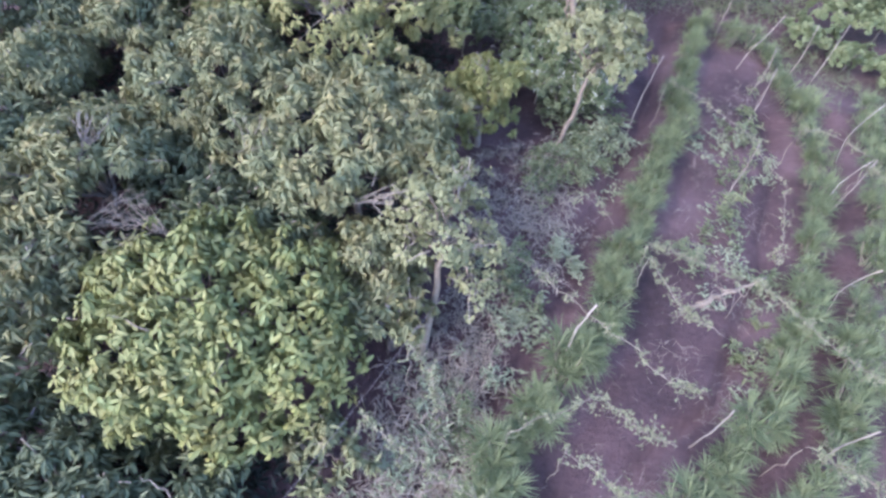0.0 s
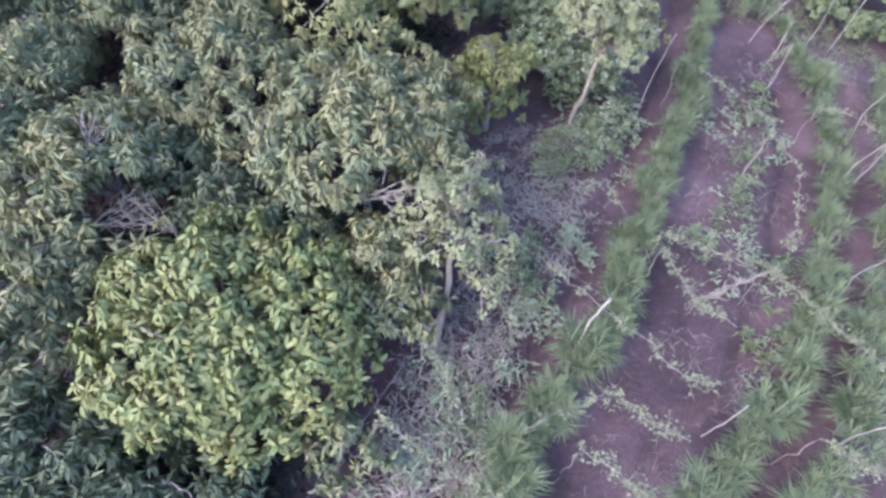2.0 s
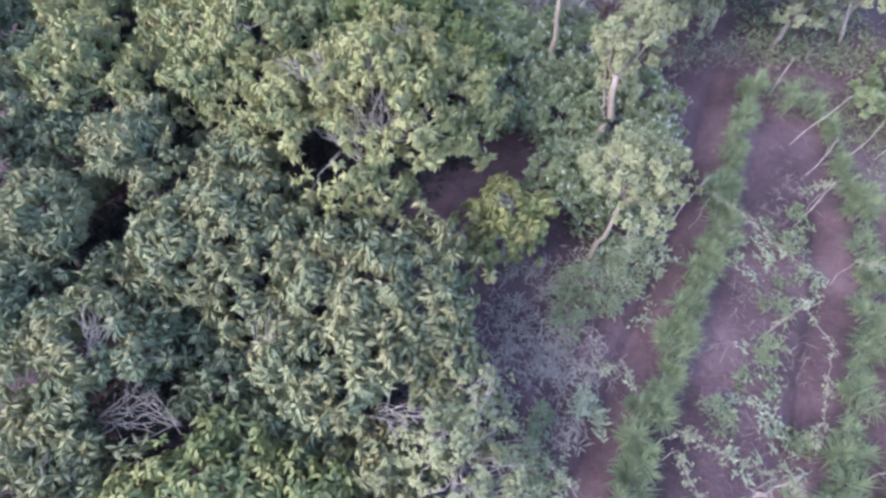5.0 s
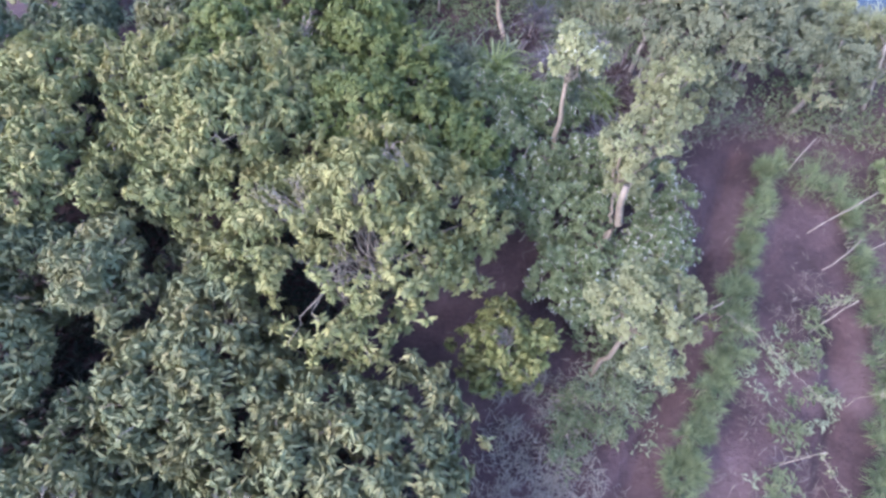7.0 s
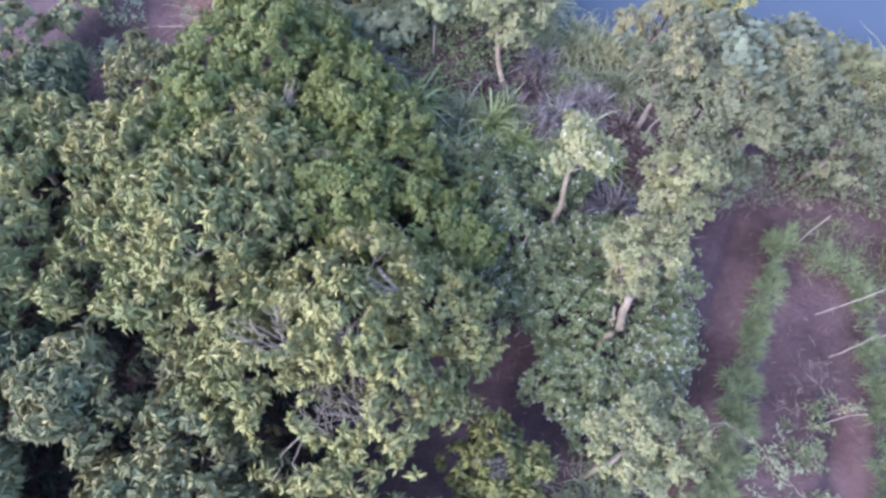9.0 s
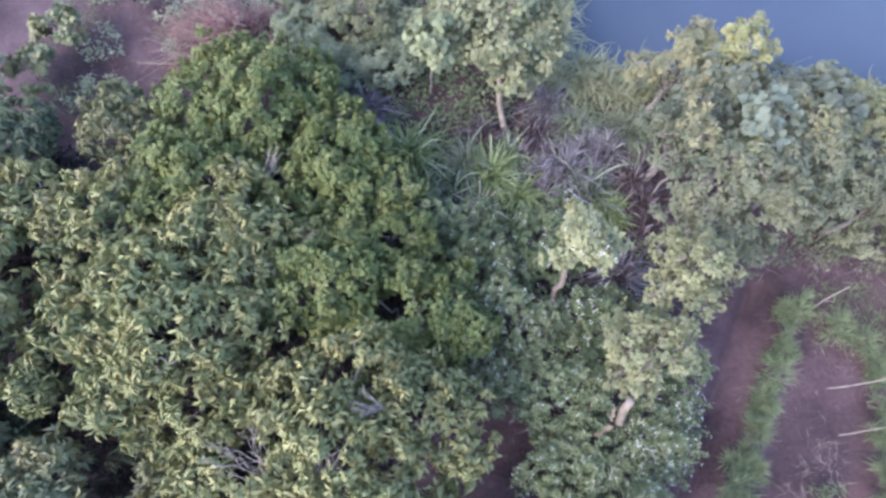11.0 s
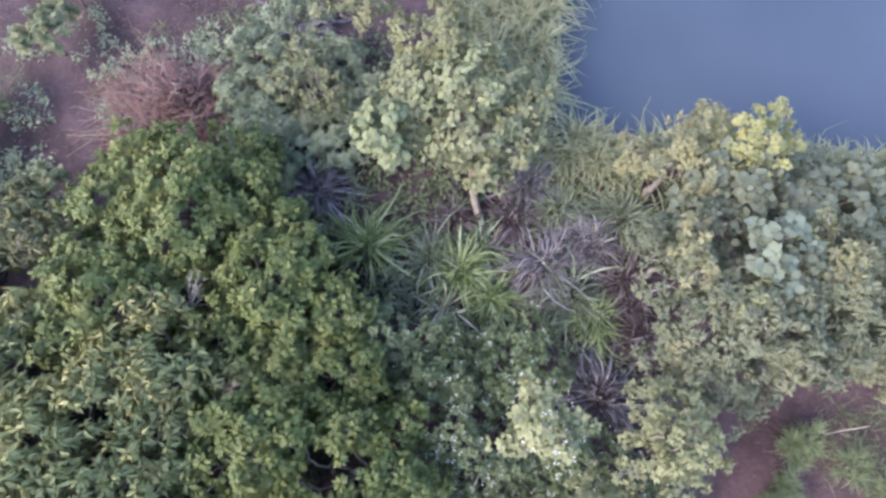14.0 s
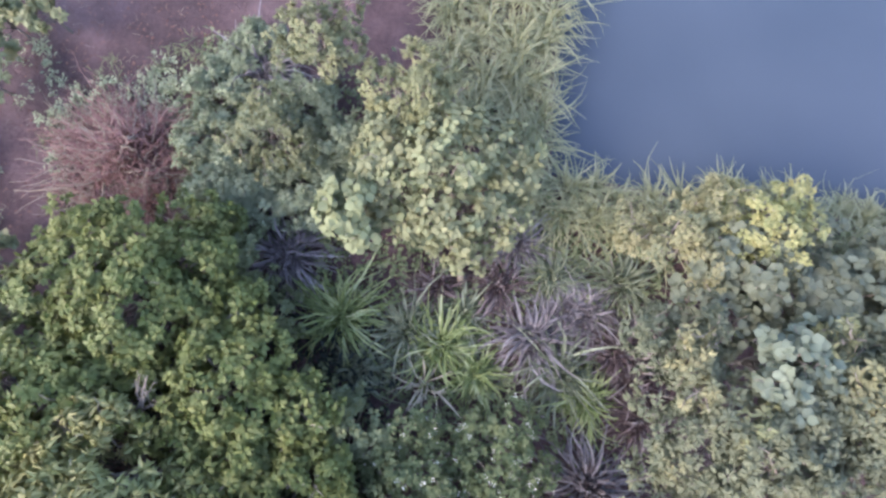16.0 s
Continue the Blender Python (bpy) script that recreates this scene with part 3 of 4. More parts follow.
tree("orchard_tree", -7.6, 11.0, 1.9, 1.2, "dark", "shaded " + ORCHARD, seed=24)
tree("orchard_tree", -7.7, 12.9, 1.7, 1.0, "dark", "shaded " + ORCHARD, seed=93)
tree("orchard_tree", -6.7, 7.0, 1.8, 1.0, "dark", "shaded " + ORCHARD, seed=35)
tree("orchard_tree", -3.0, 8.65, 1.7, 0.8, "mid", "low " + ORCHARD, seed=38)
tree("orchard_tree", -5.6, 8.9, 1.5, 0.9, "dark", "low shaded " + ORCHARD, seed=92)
tree("orchard_tree", -4.5, 10.45, 1.5, 0.75, "dark", "low shaded " + ORCHARD, seed=36)
BUSHY = "dense bushy tree with drooping yellow-green leaves"
tree("bushy_tree", -2.75, 14.2, 2.0, 1.3, "bushy", BUSHY, seed=25, length=0.094, m=23, per_area=94, droop=0.6, lobes=11, template=SMALL)
tree("bushy_tree", -1.45, 13.25, 1.95, 1.15, "bushy", BUSHY, seed=26, fans=((-2.25, 13.05, 1.75, 0.2, 60),), length=0.094, m=23, per_area=94, droop=0.6, lobes=9, template=SMALL)
tree("bushy_tree", -3.5, 12.9, 2.05, 1.0, "bushy", BUSHY, seed=27, fans=((-2.96, 12.65, 1.8, 0.22, 120),), length=0.094, m=23, per_area=94, droop=0.6, template=SMALL)
tree("bushy_tree", -1.2, 11.5, 2.15, 1.15, "bushy", BUSHY, seed=28, fans=((-1.6, 11.9, 1.85, 0.18, 60),), length=0.094, m=23, per_area=94, droop=0.6, template=SMALL, lobes=9)
tree("bushy_tree", 0.05, 11.05, 1.95, 0.92, "bushy", BUSHY, seed=29, length=0.094, m=23, per_area=94, droop=0.6, template=SMALL)
tree("bushy_tree", -0.45, 12.2, 1.7, 0.8, "bushy", BUSHY, seed=37, length=0.094, m=23, per_area=94, droop=0.6, template=SMALL)
for k, (x, y, h, r) in enumerate([(-2.1, 15.2, 0.75, 0.5), (-0.1, 12.75, 1.2, 0.85), (-1.95, 15.75, 0.7, 0.65), (-0.9, 15.9, 0.75, 0.6), (-2.6, 16.6, 0.6, 0.5), (-1.7, 17.0, 0.5, 0.4), (-2.7, 17.4, 0.55, 0.45), (-0.2, 16.8, 0.9, 0.5), (-2.3, 15.85, 0.75, 0.55), (-1.8, 14.7, 1.0, 0.5), (-1.95, 14.2, 1.15, 0.5), (-1.35, 14.15, 0.8, 0.45), (-1.3, 17.2, 0.7, 0.5), (-2.1, 18.1, 0.6, 0.5), (-0.75, 16.5, 0.8, 0.45)]):
    tree("leafy_shrub", x, y, h, r, "sage" if y > 15.5 else "cover", "grey-green leafy shrub among the trees", "shrub", seed=80 + k, length=0.095 if y > 15.5 else 0.068, per_area=110, droop=0.3 if y > 15.5 else 0.15, lobes=7, trunk_r=0.02, template=LANCE_FAR if y > 15.5 else SMALL, twigs=8)
# Shrubs beyond y 12.2 take the shrub leaf with dimmer light in its colour.
for k, (x, y, h, r) in enumerate([(2.0, 10.2, 1.3, 1.1), (0.95, 10.55, 1.1, 0.55), (1.35, 11.3, 1.3, 0.85), (2.6, 11.25, 1.1, 0.7), (0.85, 12.35, 1.15, 0.75), (2.3, 9.2, 1.1, 0.75), (3.45, 9.7, 1.2, 0.65), (2.0, 12.6, 1.0, 0.7), (3.6, 10.95, 1.15, 0.72), (3.7, 10.25, 1.05, 0.6), (3.1, 8.95, 1.0, 0.6)]):
    tree("flowering_shrub", x, y, h, r, "shrub_dim" if y > 12.2 else "shrub", "dense small-leaved shrub speckled with white flowers", "shrub", seed=40 + k, template=SMALL, length=0.06, per_area=160, droop=0.1, lobes=9, trunk_r=0.02, flowers=70 if y > 12.2 else 190, m=14, twigs=8)
pale = tree("pale_tree", 2.98, 10.82, 2.6, 0.64, "pale", "pale-leaved tree with a thick broken tan trunk", seed=50, column=3, template=SMALL, length=0.068, bark=PALE_BARK, foot=(-0.35, -0.85), trunk_r=0.055, per_area=80, droop=0.5, m=19,
            gaps=((2.67, 9.85, 1.5, 0.36), (2.7, 9.6, 1.2, 0.3)))
rng = np.random.default_rng(61)
for a_, b_, r_ in (((2.64, 9.75, 0.7), (2.72, 10.14, 1.95), 0.064), ((2.68, 9.92, 1.3), (2.58, 10.05, 1.75), 0.022), ((2.7, 10.02, 1.6), (2.8, 10.2, 1.95), 0.018)):
    P = crooked(rng, np.array(a_) - pale.location, np.array(b_) - pale.location, 7, 0.03)
    part("broken_limb", tri_mesh("broken_limb", *tube(P, np.linspace(r_ * 1.1, r_ * 0.75, 7), 8)), PALE_BARK, pale, "bare broken pale limb")
tree("pale_tree", 2.85, 8.3, 2.3, 0.78, "pale", "pale-leaved tree with a slanting trunk above small shrubs", seed=51, foot=(-0.28, -0.35), lobes=9, low=0.3, fork_at=0.55, template=SMALL, length=0.068, bark=PALE_BARK, trunk_r=0.036, per_area=95, droop=0.5, m=19)
tree("pale_tree", 3.55, 11.85, 2.7, 0.6, "tuft", "slender pale-leaved tree beside the field", seed=52, column=3, template=SMALL, length=0.068, bark=PALE_BARK, trunk_r=0.04, per_area=85, droop=0.5, m=19, lobes=9)
tree("pale_tree", 1.95, 12.0, 2.95, 0.46, "tuft", "slender tree with a tuft of yellow-green leaves", seed=53, flowers=45, low=0.16, fork_at=0.68, template=BROAD, length=0.08, bark=PALE_BARK, trunk_r=0.045, per_area=150, droop=0.25, m=10, lobes=9, foot=(0.05, -0.6))
MIXED = "tree with olive and rust-tinged leaves"
tree("mixed_tree", 4.5, 13.25, 2.6, 1.0, "olive", "broad " + MIXED, seed=54, template=SPRAY, length=0.088, m=19, per_area=95, droop=0.55, lobes=10)
tree("mixed_tree", 5.6, 13.75, 2.45, 1.0, "olive", "spreading " + MIXED, seed=55, template=SPRAY, length=0.088, m=19, per_area=95, droop=0.55, lobes=9)
tree("mixed_tree", 3.75, 14.1, 2.3, 0.62, "olive", "narrow " + MIXED, seed=64, template=SPRAY, length=0.088, m=19, per_area=95, droop=0.55)
tree("roundleaf_tree", 4.78, 14.12, 2.6, 0.55, "ash", "tree with large round pale grey-green leaves", seed=56, extra=((4.72, 13.6, 2.2, 0.3), (5.05, 13.85, 2.2, 0.32)), template=ROUND, length=0.11, per_area=60, droop=0.25, m=8)
tree("roundleaf_tree", 4.5, 14.95, 2.1, 0.8, "grey", "tree with round grey-green leaves", seed=65, template=ROUND, length=0.105, per_area=70, droop=0.25, m=8)
tree("roundleaf_tree", 5.85, 15.0, 2.0, 0.95, "grey", "tree with round grey-green leaves", seed=57, template=ROUND, length=0.105, per_area=70, droop=0.25, m=8)
tree("yellow_bush", 3.85, 15.5, 2.1, 0.66, "yellow", "bush with tan and orange leaves at the bank", "bush", seed=58, template=SMALL, length=0.066, m=18, per_area=110, droop=0.4, lobes=8)
tree("yellow_bush", 4.7, 15.75, 2.15, 0.66, "gold", "bush with yellow-green leaves at the bank", "bush", seed=98, template=SMALL, length=0.066, m=18, per_area=110, droop=0.4, lobes=8)
tree("pale_shrub", 7.1, 14.9, 1.6, 0.95, "pale", "rounded pale green shrub near the bank", "shrub", seed=66, template=SMALL, length=0.07, m=18, per_area=80, droop=0.3)
tree("pale_shrub", 8.4, 14.0, 1.7, 1.0, "pale", "rounded pale green shrub near the bank", "shrub", seed=67, gaps=((8.05, 13.8, 1.35, 0.42), (8.4, 13.5, 0.9, 0.35)), template=SMALL, length=0.07, m=18, per_area=80, droop=0.3)
tree("mixed_tree", 6.9, 13.4, 1.9, 0.8, "olive", "low " + MIXED, seed=68, template=SPRAY, length=0.088, m=19, per_area=95, droop=0.3)
for k, (x, y, h, leaf) in enumerate([(4.32, 13.45, 2.55, "tuft"), (5.55, 14.05, 2.6, "yellow"), (3.85, 13.85, 2.45, "yellow"), (3.8, 14.25, 2.45, "yellow"), (5.25, 14.45, 2.4, "tuft")]):
    tree("sapling", x, y, h, 0.24, leaf, "thin sapling with bright young leaves among larger trees", seed=130 + k, template=SPRAY, length=0.09, m=14, per_area=110, droop=0.3, lobes=4, low=0.1, trunk_r=0.018, twigs=6, fork_at=0.7)
tree("largeleaf_tree", 0.9, 15.95, 2.1, 1.12, "lime", "tree with large pale yellow-green leaves", seed=59, template=BROAD, length=0.10, per_area=62, droop=0.5, m=10, lobes=12, bark=PALE_BARK, foot=(0.38, -1.2))
tree("largeleaf_tree", 0.5, 17.1, 1.85, 0.75, "pale", "tree with large pale yellow-green leaves", seed=60, template=SMALL, length=0.07, per_area=80, droop=0.5, m=18, bark=PALE_BARK)
tree("whiteleaf_shrub", -0.14, 15.5, 2.1, 0.5, "white", "shrub with large whitish-green leaves", "shrub", seed=61, template=ROUND, length=0.11, per_area=70, droop=0.3, m=8, lobes=5, trunk_r=0.025)
tree("olive_shrub", -1.5, 16.5, 1.3, 0.66, "lime", "pale olive shrub beside the brush pile", "shrub", seed=62, template=SMALL, length=0.066, m=18, per_area=90, droop=0.2, trunk_r=0.025)
tree("largeleaf_tree", -0.95, 17.75, 1.8, 0.72, "lime", "small tree with pale yellow-green leaves", seed=63, template=SMALL, length=0.07, per_area=80, droop=0.3, m=18, bark=PALE_BARK)
for k, (x, y, h, r) in enumerate([(8.3, 11.7, 0.65, 0.55), (9.2, 12.4, 0.9, 0.7), (9.0, 11.0, 0.55, 0.5), (10.2, 12.2, 1.0, 0.8), (9.8, 13.6, 1.2, 0.9), (11.2, 13.2, 1.1, 0.9), (9.9, 10.6, 0.6, 0.6)]):
    tree("edge_shrub", x, y, h, r, "shrub", "low green shrub at the edge of the field", "shrub", seed=110 + k, template=SMALL, length=0.075, per_area=100, droop=0.15, lobes=6, trunk_r=0.018, twigs=6)
for k, (x, y, h, r) in enumerate([(-5.95, 17.05, 0.9, 0.5), (-5.85, 18.0, 0.8, 0.5), (-5.2, 18.15, 0.9, 0.42), (-7.6, 14.4, 1.3, 0.7), (-5.4, 14.45, 0.9, 0.45), (-6.75, 15.95, 0.8, 0.5), (-6.95, 15.1, 0.8, 0.5)]):
    tree("field_shrub", x, y, h, r, "lime" if k in (0, 2) else "mid", "small shrub standing on bare red soil", "shrub", seed=70 + k, template=BROAD, length=0.1, per_area=45, droop=0.2, lobes=6, trunk_r=0.02, twigs=10)


# ---- clumps of long-bladed grass ----
def blades(rng, n, length, width, spread_r, lift, arch, steps=6):
    """Arching strap leaves from one foot."""
    s = np.linspace(0, 1, steps)
    V, T = [], []
    az = rng.uniform(0, 2 * np.pi, n)
    el = np.clip(rng.normal(lift, 0.3, n), 0.1, 1.52)
    L = length * rng.uniform(0.55, 1.15, n)
    w = width * rng.uniform(0.7, 1.2, n)
    q = spread_r * np.sqrt(rng.random(n))
    pa = rng.uniform(0, 2 * np.pi, n)
    ar = arch * rng.uniform(0.6, 1.5, n)
    out = np.cos(el)[:, None] * s * L[:, None] * (1 + 0.15 * s)
    up = np.sin(el)[:, None] * s * L[:, None] - (ar * L)[:, None] * s ** 2.2
    az = az[:, None] + rng.normal(0, 0.35, n)[:, None] * s ** 1.5
    cx = (q * np.cos(pa))[:, None] + np.cos(az) * out
    cy = (q * np.sin(pa))[:, None] + np.sin(az) * out
    cz = np.maximum(up, 0.02)
    side = np.stack([-np.sin(az), np.cos(az), np.zeros_like(az)], 2)
    prof = np.sin(np.pi * (0.12 + 0.86 * s)) ** 0.6
    C = np.stack([cx, cy, cz], 2)
    hw = 0.5 * w[:, None, None] * prof[None, :, None] * side
    keel = np.array([0, 0, -0.25])[None, None] * (w[:, None, None] * prof[None, :, None])
    V = np.stack([C - hw, C + keel, C + hw], 2).reshape(-1, 3)
    k = np.arange(n)[:, None] * steps * 3
    i = np.arange(steps - 1)[None] * 3
    o = (k + i).ravel()
    T = np.concatenate([np.stack([o, o + 1, o + 4], 1), np.stack([o, o + 4, o + 3], 1), np.stack([o + 1, o + 2, o + 5], 1), np.stack([o + 1, o + 5, o + 4], 1)])
    return V, T


def clump(x, y, size, leaf, label, seed, n=130, lift=0.95, arch=0.55, name="grass_clump", width=0.026, group="long-bladed grass clumps", single=0):
    """A clump: the outer blades one by one, the inner ones together."""
    rng = np.random.default_rng(seed)
    root = thing(name, x, y, ground_at(x, y), label, "grass", group)
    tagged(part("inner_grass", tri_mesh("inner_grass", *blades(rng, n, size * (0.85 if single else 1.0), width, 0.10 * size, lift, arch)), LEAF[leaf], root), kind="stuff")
    # Outer blades get a lighter tone; the darker inner one adds shade by colour.
    if single:
        V, T = blades(rng, single, size, width * 1.15, 0.08 * size, lift * 0.9, arch)
        nv = len(V) // single
        one = [t for t in T if t.max() < nv]
        for k in range(single):
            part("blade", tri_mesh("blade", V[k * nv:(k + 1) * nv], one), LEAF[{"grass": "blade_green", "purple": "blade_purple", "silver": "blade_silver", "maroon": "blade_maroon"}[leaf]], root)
    return root


KINDS = {"grass": "clump of long arching bright green strap leaves", "purple": "clump of long arching lilac-grey strap leaves",
         "silver": "broad clump of arching grey-green strap leaves", "maroon": "clump of long arching dark maroon strap leaves"}
for k, (x, y, s, leaf) in enumerate([
        (-0.42, 14.2, 1.55, "grass"), (-0.06, 13.5, 1.0, "silver"), (1.02, 13.95, 1.35, "grass"), (1.53, 13.6, 0.95, "grass"), (2.7, 13.75, 1.5, "silver"), (3.1, 13.4, 1.1, "grass"),
        (0.55, 14.1, 1.35, "silver"), (2.3, 14.15, 1.45, "purple"), (1.97, 15.45, 1.1, "purple"), (-1.28, 15.0, 1.5, "purple"), (-2.0, 17.68, 1.45, "purple"), (0.87, 14.75, 1.05, "maroon"),
        (1.77, 14.85, 1.15, "maroon"), (3.45, 15.05, 1.25, "silver"), (3.4, 15.1, 0.6, "maroon"), (2.5, 15.0, 1.2, "silver"), (3.05, 14.6, 1.15, "purple"), (3.5, 14.1, 1.1, "maroon"), (3.85, 13.2, 1.05, "maroon"), (3.15, 12.3, 1.4, "purple"), (3.7, 13.65, 0.9, "maroon"), (2.75, 14.6, 1.0, "purple"), (1.3, 14.4, 0.9, "silver")]):
    clump(x, y, s, leaf, KINDS[leaf], 100 + k, n=220, single=70, width=0.023, lift=1.22, arch=0.88)
clump(3.17, 12.28, 0.95, "maroon", "dark red young shoots in the heart of a clump", 191, n=130, single=12, width=0.024, lift=1.3, arch=0.4)
clump(0.88, 13.35, 0.75, "straw", "tuft of bleached whitish dead blades", 190, n=26, lift=1.0, arch=0.4)
rng = np.random.default_rng(5)
REED = "tall pale green reed grass on the pond bank"
bank = [(x, y) for y in np.arange(15.9, 20.6, 0.42) for x in np.arange(0.75, 2.5, 0.45) if y > 16.9 or x > 1.9]
bank += [(x, y) for x in np.arange(2.6, 9.4, 0.45) for y in (15.95, 16.4)] + [(x, 16.62) for x in np.arange(4.8, 9.4, 0.4)]
for k, (x, y) in enumerate(bank):
    clump(x + rng.uniform(-0.15, 0.15), y + rng.uniform(-0.15, 0.15), rng.uniform(0.8, 1.3) * (0.62 if x > 2.7 and y > 16.2 else 1.0), "reed", REED, 200 + k, n=95, lift=1.15, arch=0.75, name="reed_clump", width=0.02, group="reeds on the bank")


# ---- the row crop ----
def row_plant(seed):
    rng = np.random.default_rng(seed)
    root = thing("row_plant", 0, 0, 0, "bushy green crop plant with stiff needle-like leaves in a row", "crop plant", "plants in the rows")
    for i in range(int(rng.integers(6, 9))):
        a, q = rng.uniform(0, 6.28), 0.2 * math.sqrt(rng.random())
        p = np.array([q * math.cos(a), q * math.sin(a), rng.uniform(0.16, 0.42)])
        axis_ = unit(np.array([p[0] * 2.4, p[1] * 2.4, 0.5]))
        stem = part("stem", tri_mesh("stem", *tube(crooked(rng, (p[0] * 0.2, p[1] * 0.2, -0.05), p, 4, 0.05), np.linspace(0.012, 0.007, 4), 5)), VINE_STEM, root)
        m = 38
        d = unit(axis_ + 1.15 * unit(rng.normal(0, 1, (m, 3))))
        d[:, 2] = np.maximum(d[:, 2], -0.25)
        part("leaf_tuft", tri_mesh("leaf_tuft", *spread(NEEDLE, p + rng.normal(0, 0.012, (m, 3)), d, np.tile([[0.0, 0.1, 1.0]], (m, 1)), rng.uniform(0.18, 0.33, m))), LEAF["row"], stem)
    return root


kinds = [row_plant(300 + k) for k in range(4)]
places = [(*p, s) for line, s in ((ROW_A, 0.2), (ROW_B, 0.27), (ROW_C, 0.33)) for p in along(line, s)]
for k, (x, y, s) in enumerate(places):
    x, y = x + rng.normal(0, 0.07), y + rng.normal(0, 0.07)
    m = pose(x, y, ground_at(x, y), rng.normal(0, 7), rng.normal(0, 7), rng.uniform(0, 360))
    ob = kinds[k] if k < 4 else copy_thing(kinds[k % 4], m)
    big = rng.uniform(0.72, 1.12) * (1.0 if y < 5 else 0.85)
    ob.matrix_basis = m @ Matrix.Diagonal((big, big, big * rng.uniform(0.9, 1.25), 1))


# ---- stakes, wires and vines ----
def stake(x, y, tx, ty, tz, r=0.010, label="weathered pale wooden stake driven into red soil", bend=0.0):
    g = ground_at(x, y) - 0.08
    rr = np.random.default_rng(int(x * 1000 + y * 10))
    P = crooked(rr, (0, 0, 0), (tx - x, ty - y, tz - g), 8, 0.005)
    P += np.sin(np.linspace(0, math.pi, 8))[:, None] * rr.normal(0, 0.06, 3) * (1, 1, 0)
    P[:, 2] += bend * np.sin(np.linspace(0, 2 * math.pi, 8))
    root = thing("stake", x, y, g, label, "stake", "stakes of the trellis")
    part("pole", tri_mesh("pole", *tube(P, np.linspace(r * 1.1, r * 0.8, 8) * (1 + rr.normal(0, 0.06, 8)), 8)), STAKE, root)
    for k in range(int(rr.integers(0, 3))):
        i = int(rr.integers(3, 7))
        d_ = unit(P[i] - P[i - 1]) * 0.1 + rr.normal(0, 0.07, 3)
        part("side_twig", tri_mesh("side_twig", *tube(crooked(rr, P[i], P[i] + d_, 4, 0.08), np.linspace(r * 0.6, r * 0.3, 4), 5)), STAKE, root)


for s in [(2.06, 3.62, 2.28, 3.88, 1.29, 0.017), (3.93, 8.55, 4.08, 8.68, 1.46), (6.15, 8.85, 6.2, 8.95, 1.2), (7.45, 10.4, 7.43, 10.31, 1.3),
          (8.1, 10.5, 8.06, 10.39, 1.3), (5.05, 6.73, 5.12, 6.81, 1.3), (6.85, 6.8, 6.7, 6.58, 1.3), (6.98, 6.85, 6.85, 6.66, 1.25), (6.05, 4.75, 5.89, 4.57, 1.3), (3.58, 2.82, 3.47, 2.7, 1.3),
          (5.02, 2.66, 4.89, 2.54, 1.3), (7.75, 8.2, 7.58, 7.98, 1.3), (6.68, 10.03, 6.78, 10.15, 0.9, 0.010)]:
    stake(*s)
stake(6.6, 10.75, 7.1, 10.9, 1.15, 0.013, "crooked forked bleached branch used as a stake", 0.09)
stake(6.55, 12.05, 6.68, 12.25, 0.75, 0.014, "thin bare upright stem at the edge of the trees")
stake(8.46, 13.68, 7.91, 13.88, 1.45, 0.036, "leaning bare tan trunk at the edge of the trees")


def wire(points):
    x, y, z = points[0]
    P = np.concatenate([crooked(rng, a_, b_, 7, 0.0, -0.02)[:-1] for a_, b_ in zip(points, points[1:])] + [np.array([points[-1]], float)])
    root = thing("wire", x, y, z, "thin grey trellis wire strung between stakes", "wire", "trellis wires")
    part("strand", tri_mesh("strand", *tube(P - P[0], 0.0020, 5)), WIRE, root)


wire([(-1.0, 1.35, 1.32), (0.21, 3.31, 1.32), (1.35, 5.2, 1.3), (2.5, 7.2, 1.3), (2.75, 9.9, 1.3)])
wire([(2.28, 3.88, 1.25), (1.3, 4.9, 1.2)])


